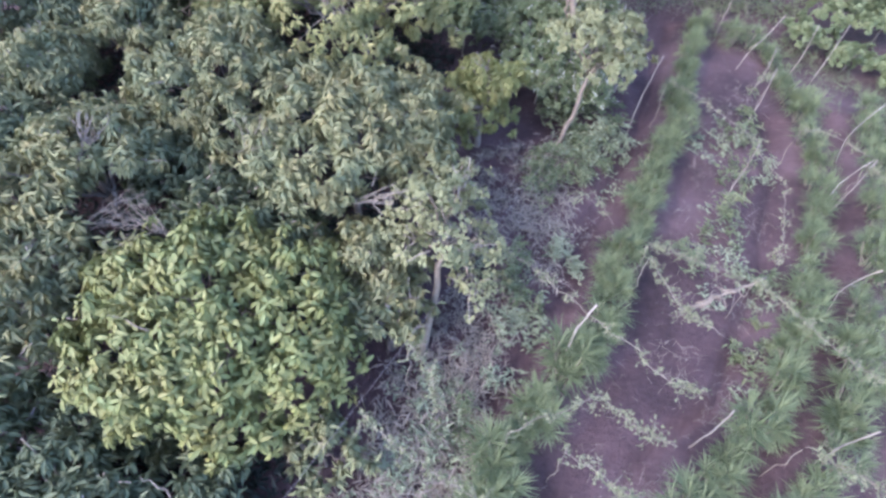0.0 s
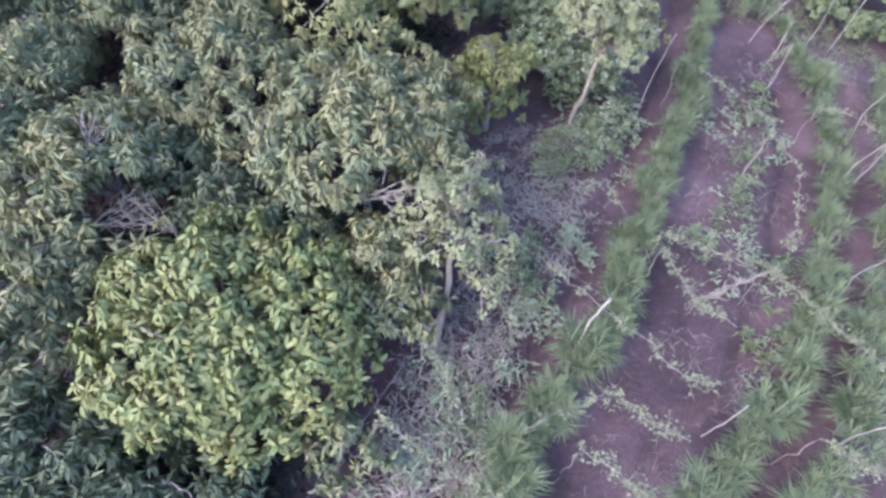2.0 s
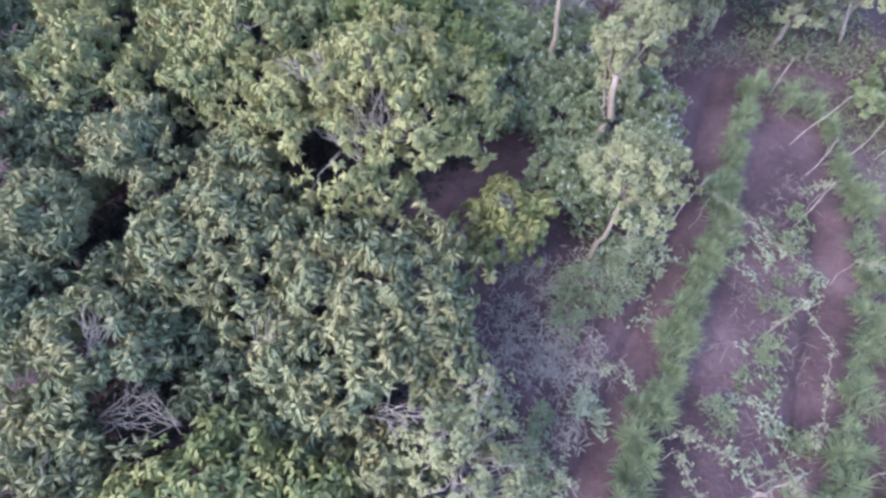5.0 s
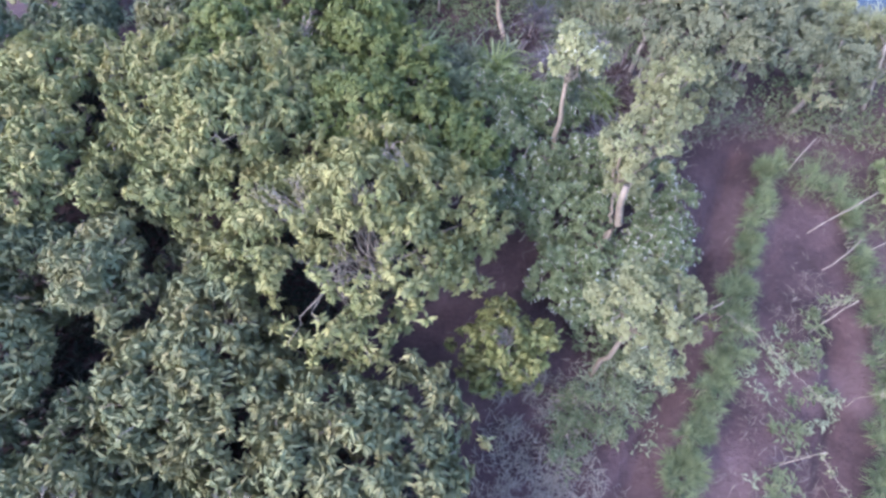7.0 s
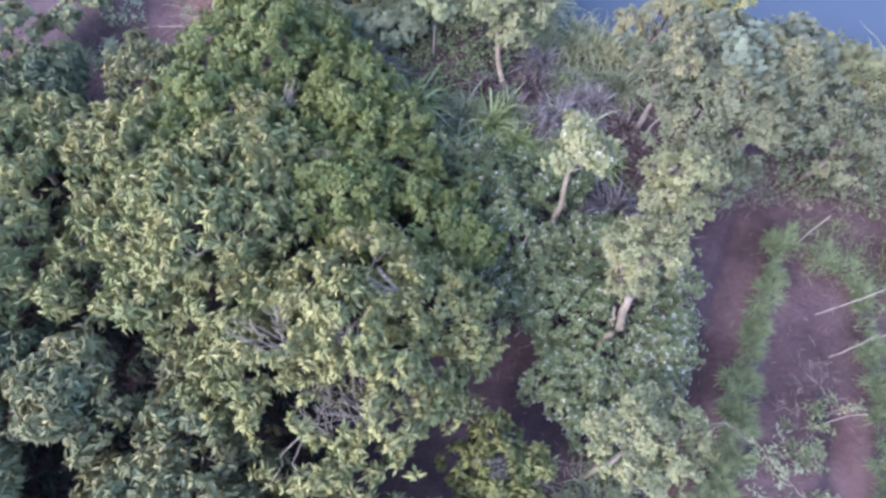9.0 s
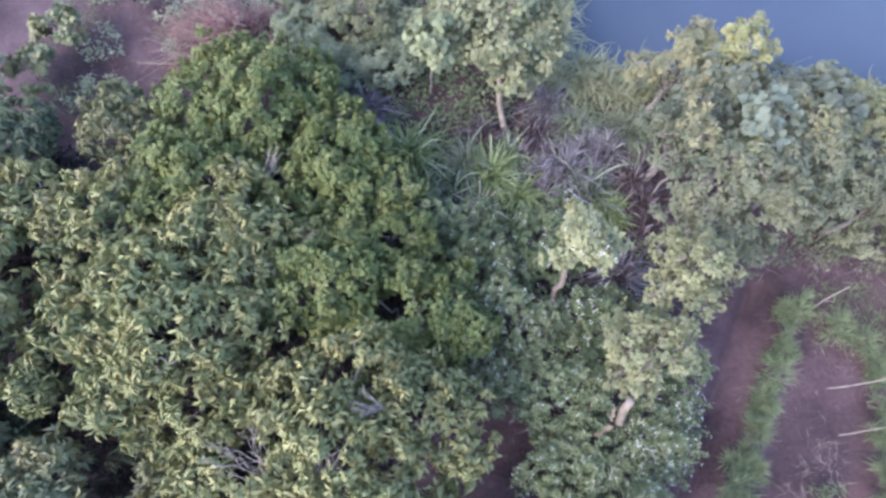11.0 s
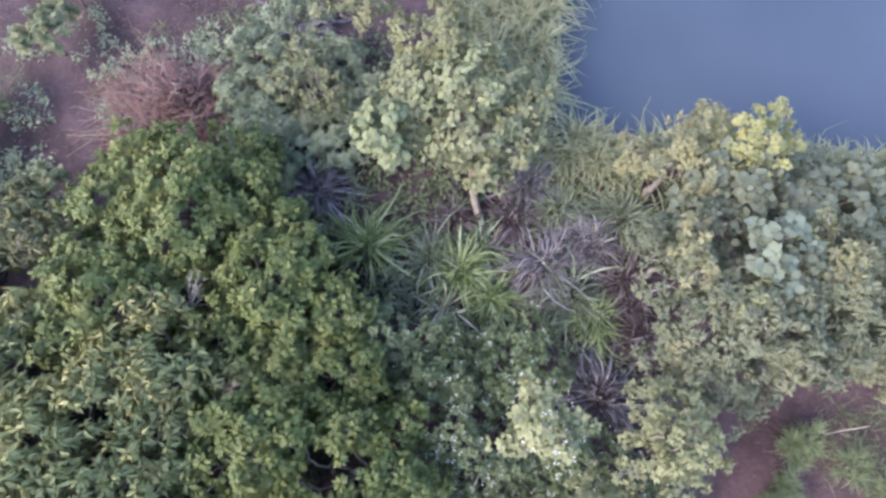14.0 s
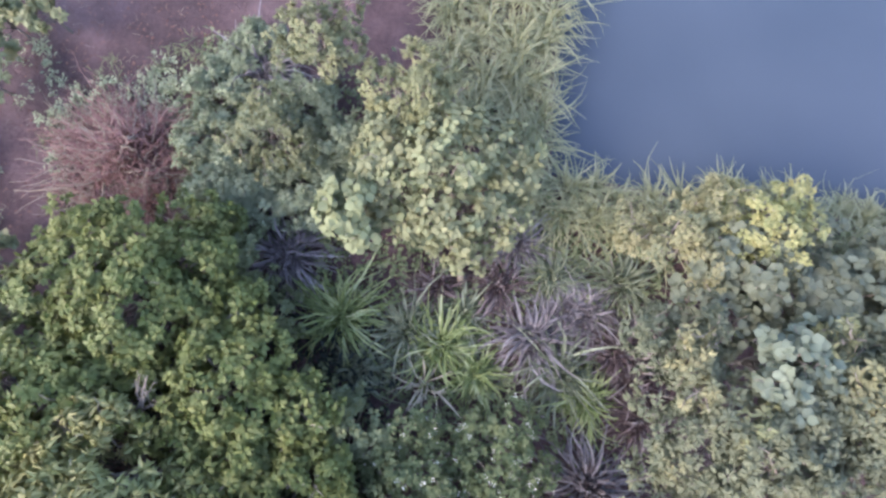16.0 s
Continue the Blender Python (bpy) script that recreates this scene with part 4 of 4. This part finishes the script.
def vine(points, seed, label="thin trailing vine with tufts of pale leaflets on a wire", dense=1.0, r=0.0065):
    """A slack stem with short sprigs and tufts of small leaves at its nodes."""
    rr = np.random.default_rng(seed)
    x, y, z = points[0][0] + 0.04, points[0][1] + 0.03, ground_at(points[0][0], points[0][1]) - 0.02
    points = [(x, y, z)] + list(points)
    P = np.concatenate([crooked(rr, a_, b_, 9, 0.022)[:-1] for a_, b_ in zip(points, points[1:])] + [np.array([points[-1]], float)])
    P = P - P[0]
    root = thing("vine", x, y, z, label, "vine", "vines on the trellis")
    part("stem", tri_mesh("stem", *tube(P, np.linspace(r, r * 0.6, len(P)), 5)), VINE_STEM, root)
    length = np.linalg.norm(np.diff(P, axis=0), axis=1).sum()
    tw, lp, ld, ll = [], [], [], []
    for _ in range(int(17 * length * dense)):
        i = rr.integers(8, len(P) - 1)
        node = P[i] + (P[i + 1] - P[i]) * rr.random()
        big = rr.uniform(0.35, 1.2)
        for _ in range(2):
            e = node + rr.normal(0, 0.075 * big, 3) * (1, 1, 0.7)
            tw.append(tube(crooked(rr, node, e, 3, 0.1), (0.0035, 0.0026, 0.0018), 4))
            for _ in range(7):
                lp.append(node + (e - node) * rr.uniform(0.2, 1.15) + rr.normal(0, 0.018, 3))
                ld.append(rr.normal(0, 1, 3) + (e - node) * 6)
                ll.append(rr.uniform(0.025, 0.052))
    lp, ld = np.array(lp), np.array(ld)
    tagged(part("sprig_mass", tri_mesh("sprig_mass", *joined(tw)), VINE_STEM, root), kind="stuff")
    tagged(part("foliage", tri_mesh("foliage", *spread(SMALL, lp, ld, np.tile([[0.0, 0.1, 1.0]], (len(lp), 1)) + rr.normal(0, 0.4, lp.shape), np.array(ll))), LEAF["vine"], root), kind="stuff")


for k, pts in enumerate([
        [(1.0, 5.1, 1.2), (1.26, 4.94, 1.0), (2.14, 4.06, 1.05), (3.06, 3.11, 1.0), (3.42, 3.06, 0.95)], [(-0.21, 2.65, 1.0), (0.15, 2.33, 1.0), (0.7, 2.03, 0.9), (1.3, 1.7, 0.8)],
        [(2.21, 5.75, 1.0), (2.62, 5.88, 1.05), (2.86, 5.44, 0.9)], [(3.23, 5.08, 1.0), (3.83, 4.79, 1.0), (4.35, 4.61, 0.95)], [(3.18, 4.84, 1.0), (3.37, 4.13, 1.0), (3.88, 3.78, 0.9)],
        [(4.5, 4.6, 0.95), (4.67, 4.29, 1.0), (5.09, 3.62, 1.0), (5.48, 3.22, 1.0)], [(1.26, 2.54, 0.9), (2.24, 2.94, 1.0), (2.59, 2.59, 1.0), (2.95, 2.43, 1.0)], [(1.8, 2.33, 1.0), (2.35, 1.95, 1.0), (2.8, 1.5, 0.95)],
        [(4.31, 2.48, 1.0), (4.92, 2.07, 1.0), (5.5, 1.6, 1.0)], [(0.21, 3.3, 1.3), (0.45, 3.1, 1.1), (0.6, 2.8, 0.8)], [(4.35, 8.71, 1.0), (4.75, 8.5, 0.9), (5.3, 7.9, 0.8), (5.7, 7.6, 0.7)],
        [(6.31, 9.1, 1.0), (5.85, 8.95, 0.8)], [(5.12, 6.8, 1.2), (5.5, 6.3, 1.0), (5.3, 5.6, 0.8), (5.0, 5.0, 0.8)],
        [(6.3, 7.7, 0.9), (6.6, 7.6, 1.0), (7.2, 6.9, 1.0)], [(6.7, 6.6, 1.2), (7.3, 6.0, 1.1), (7.9, 5.3, 1.0)]]):
    vine(pts, 400 + k, dense=0.75 if pts[0][1] < 5.5 else 0.4)
# a weathered forked log hanging in the trellis
root = thing("dead_log", 3.55, 4.15, 0.9, "bleached dead branch lying across the vines", "branch")
lr = np.random.default_rng(9)
LOG = crooked(lr, (0, 0, 0), (1.1, 0.5, 0.05), 14, 0.012)
part("stem", tri_mesh("stem", *tube(LOG, np.linspace(0.036, 0.013, 14) * lr.uniform(0.7, 1.35, 14), 8)), PALE_BARK, root)
for k in range(16):
    i = int(lr.integers(1, 9))
    q = LOG[i] + lr.normal(0, 0.02, 3)
    part("splinter", tri_mesh("splinter", *tube(crooked(lr, q, q + lr.normal(0, 1, 3) * (0.09, 0.07, 0.03), 4, 0.1), np.linspace(0.011, 0.004, 4), 5)), PALE_BARK, root)


# ---- the brush pile ----
root = thing("brush_pile", -3.88, 16.2, ground_at(-3.88, 16.2), "heap of cut reddish-brown dry branches on bare soil", "brush pile")
rng = np.random.default_rng(77)
fine, pale_twigs = [], []


def pile_height(px, py):
    """An uneven heap: several humps within a ragged oval."""
    q = math.hypot(px / 1.12, py / 0.9)
    bumps = 0.75 + 0.25 * math.sin(4.1 * px + 1.0) * math.cos(3.7 * py - 0.5) + 0.12 * math.sin(9 * px - 6 * py)
    return max(0.0, 0.62 * (1 - min(q, 1.0) ** 1.8) * bumps)


for k in range(2600):
    a, q = rng.uniform(0, 6.28), math.sqrt(rng.random())
    edge = 1 + 0.16 * math.sin(3 * a + 1) + 0.11 * math.sin(7 * a) + rng.uniform(0, 0.12)
    px, py = edge * 1.08 * q * math.cos(a), edge * 0.86 * q * math.sin(a)
    h = pile_height(px, py) * rng.uniform(0.35, 1.05) + 0.03
    b_ = rng.normal(2.6, 0.7) if rng.random() < 0.45 else rng.uniform(0, 6.28)
    l = rng.uniform(0.16, 0.42) if k % 12 else rng.uniform(0.6, 1.1)
    A_ = np.array([px, py, h])
    B_ = A_ + (l * math.cos(b_), l * math.sin(b_), rng.normal(0.01, 0.08))
    B_[2] = max(B_[2], 0.02)
    P = crooked(rng, A_, B_, 5, 0.07)
    if k < 200:
        part("branch", tri_mesh("branch", *tube(P, np.linspace(0.016, 0.006, 5), 5)), PALE_BARK if k % 4 == 0 else RED_TWIG, root)
    elif k % (2 if q > 0.7 else 5) == 0:
        pale_twigs.append(tube(P, np.linspace(0.008, 0.003, 5), 4))
    else:
        fine.append(tube(P, np.linspace(0.010, 0.004, 5), 4))
tagged(part("brushwood", tri_mesh("brushwood", *joined(fine)), RED_TWIG, root), kind="stuff")
tagged(part("pale_brushwood", tri_mesh("pale_brushwood", *joined(pale_twigs)), TWIG, root, "bleached grey twig ends"), kind="stuff")
n_ = 7000
a_, q_ = rng.uniform(0, 6.28, n_), np.sqrt(rng.random(n_))
LP = np.stack([1.06 * q_ * np.cos(a_), 0.84 * q_ * np.sin(a_), np.zeros(n_)], 1)
LP[:, 2] = [pile_height(u, v) * w + 0.02 for (u, v), w in zip(LP[:, :2], rng.uniform(0.25, 0.96, n_))]
tagged(part("dead_foliage", tri_mesh("dead_foliage", *spread(SMALL, LP, rng.normal(0, 1, LP.shape), rng.normal(0, 0.6, LP.shape) + (0, 0, 1), rng.uniform(0.03, 0.085, n_))), LEAF["rust"], root, "withered brown leaves"), kind="stuff")


# ---- low weeds and ground cover ----
def outside_water(P):
    return ~((P[:, 0] > SHORE_X - 0.15) & (P[:, 1] > SHORE_Y - 0.15))


def cover(name, label, patches, leaf, template, density, length, height, seed, flat=0.5, bunch=1, tufted=False):
    """A mat of small leaves over round patches of the plan (x, y, radius), single or in bunches on short stalks."""
    rr = np.random.default_rng(seed)
    P = []
    for x, y, r in patches:
        n = max(1, int(density * math.pi * r * r / bunch))
        a, q = rr.uniform(0, 6.28, n), r * np.sqrt(rr.random(n)) * rr.uniform(0.75, 1.12, n)
        P.append(np.stack([x + q * np.cos(a), y + q * np.sin(a)], 1))
    P = np.concatenate(P)
    P = P[outside_water(P)]
    P = P[smooth_noise(P[:, 0], P[:, 1], 0.45, seed + 1) + rr.normal(0, 0.25, len(P)) > -0.12]
    hump = 0.5 + 0.5 * smooth_noise(P[:, 0], P[:, 1], 0.7, seed)
    z = ground_height(P[:, 0], P[:, 1]) + height * hump * rr.random(len(P))
    if bunch > 1:
        size = np.repeat(rr.uniform(0.4, 1.3, len(P)), bunch)[:, None]
        Q = np.repeat(np.column_stack([P, z]), bunch, 0) + rr.normal(0, 0.055, (len(P) * bunch, 3)) * size * (1, 1, 0.8)
        P, z = Q[:, :2], np.maximum(Q[:, 2], ground_height(Q[:, 0], Q[:, 1]) + 0.01)
    D = np.stack([rr.normal(0, 1, len(P)), rr.normal(0, 1, len(P)), rr.normal(flat, 0.5, len(P))], 1)
    if tufted:
        # leaves that arch out from the middle of each bunch
        a = np.tile(np.arange(bunch) * 2.4, len(P) // bunch) + rr.normal(0, 0.5, len(P))
        D = np.stack([np.cos(a), np.sin(a), rr.normal(flat, 0.35, len(P))], 1)
    N = np.tile([[0.0, 0.0, 1.0]], (len(P), 1)) + rr.normal(0, 0.35, (len(P), 3))
    me_ = tri_mesh(name, *spread(template, np.column_stack([P, z]), D, N, length * rr.uniform(0.6, 1.3, len(P))))
    me_.materials.append(LEAF[leaf])
    return tagged(new(name, me_), label, "weeds", kind="stuff")


cover("ground_weeds", "low blue-green weeds among the shrubs", [(-0.5, 15.6, 1.4), (1.6, 15.4, 1.4), (0.8, 13.2, 1.3), (2.4, 12.6, 1.2), (-2.3, 16.4, 1.0), (-2.5, 17.6, 0.9), (-0.4, 17.0, 1.2), (1.4, 17.0, 1.2), (3.2, 15.2, 1.1), (5.2, 15.6, 1.3), (-1.0, 16.0, 1.2),
                                                           (7.2, 15.2, 1.2), (8.2, 13.8, 1.2), (6.9, 13.6, 0.8), (4.0, 12.6, 0.5)], "cover", SMALL, 420, 0.085, 0.38, 501)
cover("dry_weeds", "drab drooping grey-brown weeds and dry stems", [(0.6, 3.4, 0.95), (0.3, 2.3, 0.9), (1.2, 4.2, 0.5), (0.9, 2.7, 0.5), (0.1, 1.7, 0.6), (2.1, 7.0, 0.5), (1.75, 6.2, 0.5), (1.5, 6.8, 0.4), (2.5, 7.8, 0.5), (1.9, 5.4, 0.4)], "weed", FROND, 230, 0.15, 0.3, 502, 0.1)
cover("field_stems", "thin dry stems standing between the crop rows", [(4.2, 3.2, 0.4), (4.9, 5.0, 0.45), (4.6, 6.4, 0.4), (5.2, 7.4, 0.5), (6.0, 8.6, 0.45), (6.3, 9.6, 0.4), (4.3, 5.6, 0.35), (3.6, 3.9, 0.35), (4.6, 3.7, 0.35), (5.6, 6.5, 0.4), (3.0, 2.2, 0.4), (5.9, 9.0, 0.35)], "weed", WISP, 240, 0.2, 0.22, 512, 0.3)
cover("leafy_weeds", "soft green weeds beside the crop row", [(0.7, 3.3, 0.5), (0.4, 2.5, 0.45), (1.1, 3.0, 0.4), (2.2, 7.2, 0.5), (2.6, 7.6, 0.5), (3.1, 7.9, 0.5), (3.2, 7.3, 0.4), (4.3, 3.3, 0.35), (4.6, 5.6, 0.4), (5.3, 8.2, 0.4), (4.4, 4.9, 0.3), (1.72, 4.55, 0.36), (1.5, 5.3, 0.4), (1.8, 4.9, 0.3), (4.9, 5.2, 0.5), (4.8, 6.2, 0.4), (5.6, 8.6, 0.5), (4.9, 4.2, 0.35), (6.0, 7.6, 0.4)], "sage", LANCE_FAR, 430, 0.085, 0.35, 503, 0.3, bunch=16, tufted=True)
cover("tall_weeds", "tall soft grey-green weeds under the pale tree", [(2.5, 7.3, 0.6), (3.1, 7.7, 0.5), (2.15, 6.8, 0.35), (2.9, 8.6, 0.6), (3.5, 8.9, 0.45), (1.55, 5.2, 0.4), (1.7, 4.6, 0.33), (4.95, 6.1, 0.3), (5.0, 6.6, 0.26), (5.4, 7.25, 0.28), (5.95, 8.65, 0.34), (6.2, 9.1, 0.32), (4.15, 5.5, 0.27), (4.6, 3.9, 0.36), (4.95, 4.45, 0.3), (5.3, 5.3, 0.24), (5.75, 7.9, 0.26), (0.75, 3.0, 0.24), (0.5, 2.1, 0.22)], "cover", LANCE_FAR, 900, 0.1, 0.75, 506, 0.3, bunch=20, tufted=True)
cover("soft_weeds", "hazy drab mauve-grey weeds with fine arching leaves", [(1.5, 7.4, 0.4), (2.0, 7.6, 0.45), (1.1, 6.3, 0.4), (1.6, 6.3, 0.6), (2.1, 6.6, 0.6), (2.4, 7.2, 0.5), (1.9, 5.7, 0.5), (2.6, 6.2, 0.4), (2.2, 5.2, 0.3), (1.35, 7.0, 0.4), (1.0, 5.6, 0.4), (1.2, 4.7, 0.5), (0.9, 4.1, 0.5)], "weed", FROND, 620, 0.13, 0.3, 513, 0.25, bunch=12, tufted=True)
cover("herb_clumps", "leafy blue-green herbs standing among drab weeds", [(2.47, 5.42, 0.3), (1.66, 4.34, 0.32), (2.3, 5.75, 0.2), (2.74, 9.1, 0.5), (3.45, 8.2, 0.5), (2.9, 7.8, 0.4), (1.3, 3.6, 0.2), (0.5, 2.7, 0.2)], "sage", LANCE_FAR, 1300, 0.1, 0.5, 516, 0.3, bunch=18, tufted=True)
cover("low_weeds", "tangle of small drab-leaved weeds beside the orchard", [(0.7, 2.6, 0.7), (0.2, 1.9, 0.7), (1.0, 3.7, 0.5), (0.5, 3.4, 0.6), (0.3, 2.6, 0.6)], "weed", FROND, 560, 0.15, 0.34, 514, 0.2, bunch=12, tufted=True)
cover("weed_leaves", "sparse small grey-green leaves among drab weeds", [(0.7, 2.6, 0.7), (0.2, 1.9, 0.7), (0.5, 3.4, 0.6), (-0.1, 2.7, 0.4), (1.35, 4.1, 0.4), (1.5, 4.7, 0.35)], "sage", LANCE_FAR, 330, 0.085, 0.4, 515, 0.3, bunch=12, tufted=True)
cover("crop_litter", "dry stems and leaf litter strewn over the field", [(2.6, 3.0, 1.6), (4.2, 4.4, 1.6), (4.8, 7.0, 1.7), (5.6, 9.6, 1.6), (6.6, 11.8, 1.4), (3.6, 9.6, 0.9), (1.2, 8.9, 1.0), (-5.6, 16.6, 1.6), (-4.6, 18.4, 1.6), (-6.6, 14.8, 1.0)], "weed", WISP, 40, 0.16, 0.02, 507, 0.0)
cover("edge_weeds", "drab dry weeds along the edge of the trees", [(4.6, 12.75, 0.45), (5.3, 12.95, 0.45), (6.0, 13.0, 0.45), (6.7, 13.1, 0.5), (7.5, 13.1, 0.5), (8.3, 13.0, 0.5), (4.3, 12.2, 0.35)], "weed", WISP, 260, 0.26, 0.4, 509, 0.8)
cover("edge_herbs", "drab leafy herbs along the edge of the trees", [(4.6, 12.85, 0.45), (5.3, 13.05, 0.45), (6.0, 13.1, 0.45), (6.7, 13.2, 0.5), (7.5, 13.2, 0.5), (8.3, 13.1, 0.5)], "olive", SMALL, 420, 0.07, 0.6, 510)
cover("field_weeds", "low grey-green weeds spreading over bare soil", [(-4.9, 16.75, 0.35), (-6.2, 16.0, 0.4), (-6.1, 15.0, 0.5), (-3.6, 17.5, 0.4), (-3.1, 17.2, 0.4), (-5.7, 17.6, 0.4), (-6.6, 17.3, 0.5), (-3.0, 16.4, 0.4), (-4.4, 17.05, 0.45), (-3.7, 17.2, 0.4), (-2.7, 16.9, 0.45), (-2.5, 17.9, 0.5), (-4.85, 16.0, 0.3), (-5.3, 17.0, 0.45), (-2.6, 15.7, 0.4)], "sage", SMALL, 1000, 0.06, 0.34, 511, bunch=16)
cover("leaf_litter", "brown fallen leaves on bare soil", [(-5.6, 16.6, 1.8), (-4.4, 18.6, 1.8), (-6.6, 14.8, 1.2), (-3.2, 18.0, 1.2), (-6.8, 18.6, 1.6)], "rust", SMALL, 70, 0.05, 0.02, 508, 0.0)
cover("field_grass", "thin green grass on the red field", [(-3.75, 17.65, 0.24), (-3.5, 17.85, 0.24), (-3.25, 18.05, 0.22), (-4.75, 16.75, 0.3), (-2.9, 16.9, 0.35), (-2.7, 16.5, 0.3), (-4.5, 17.6, 0.25), (-5.0, 16.4, 0.35), (-6.9, 16.4, 0.5), (-5.8, 19.2, 0.6), (-6.4, 14.8, 0.4), (6.8, 12.0, 0.6), (7.3, 12.2, 0.5), (7.9, 11.2, 0.6), (8.6, 10.6, 0.6), (7.5, 11.6, 0.5), (8.4, 11.9, 0.6), (7.9, 9.8, 0.5), (8.8, 8.8, 0.7), (8.4, 6.8, 0.6), (7.4, 5.0, 0.6), (9.3, 9.9, 0.6), (6.6, 3.4, 0.5)], "row", NEEDLE, 420, 0.2, 0.12, 504, 0.5)
# Undergrowth in a near-black leaf, its colour standing in for shade below the crowns.
cover("undergrowth", "low saplings and weeds on the orchard floor, leaf colour darkened for shade", [(-3.2, 2.6, 1.3), (-1.6, 4.6, 1.0), (-4.4, 4.8, 1.2), (-3.0, 6.2, 1.2), (-1.0, 6.2, 1.2), (-5.4, 6.9, 1.2), (-3.6, 8.2, 1.1), (-6.3, 9.0, 1.2), (-4.6, 9.6, 0.9), (-2.6, 9.6, 1.0), (-2.0, 8.3, 0.8), (-1.4, 8.4, 0.5),
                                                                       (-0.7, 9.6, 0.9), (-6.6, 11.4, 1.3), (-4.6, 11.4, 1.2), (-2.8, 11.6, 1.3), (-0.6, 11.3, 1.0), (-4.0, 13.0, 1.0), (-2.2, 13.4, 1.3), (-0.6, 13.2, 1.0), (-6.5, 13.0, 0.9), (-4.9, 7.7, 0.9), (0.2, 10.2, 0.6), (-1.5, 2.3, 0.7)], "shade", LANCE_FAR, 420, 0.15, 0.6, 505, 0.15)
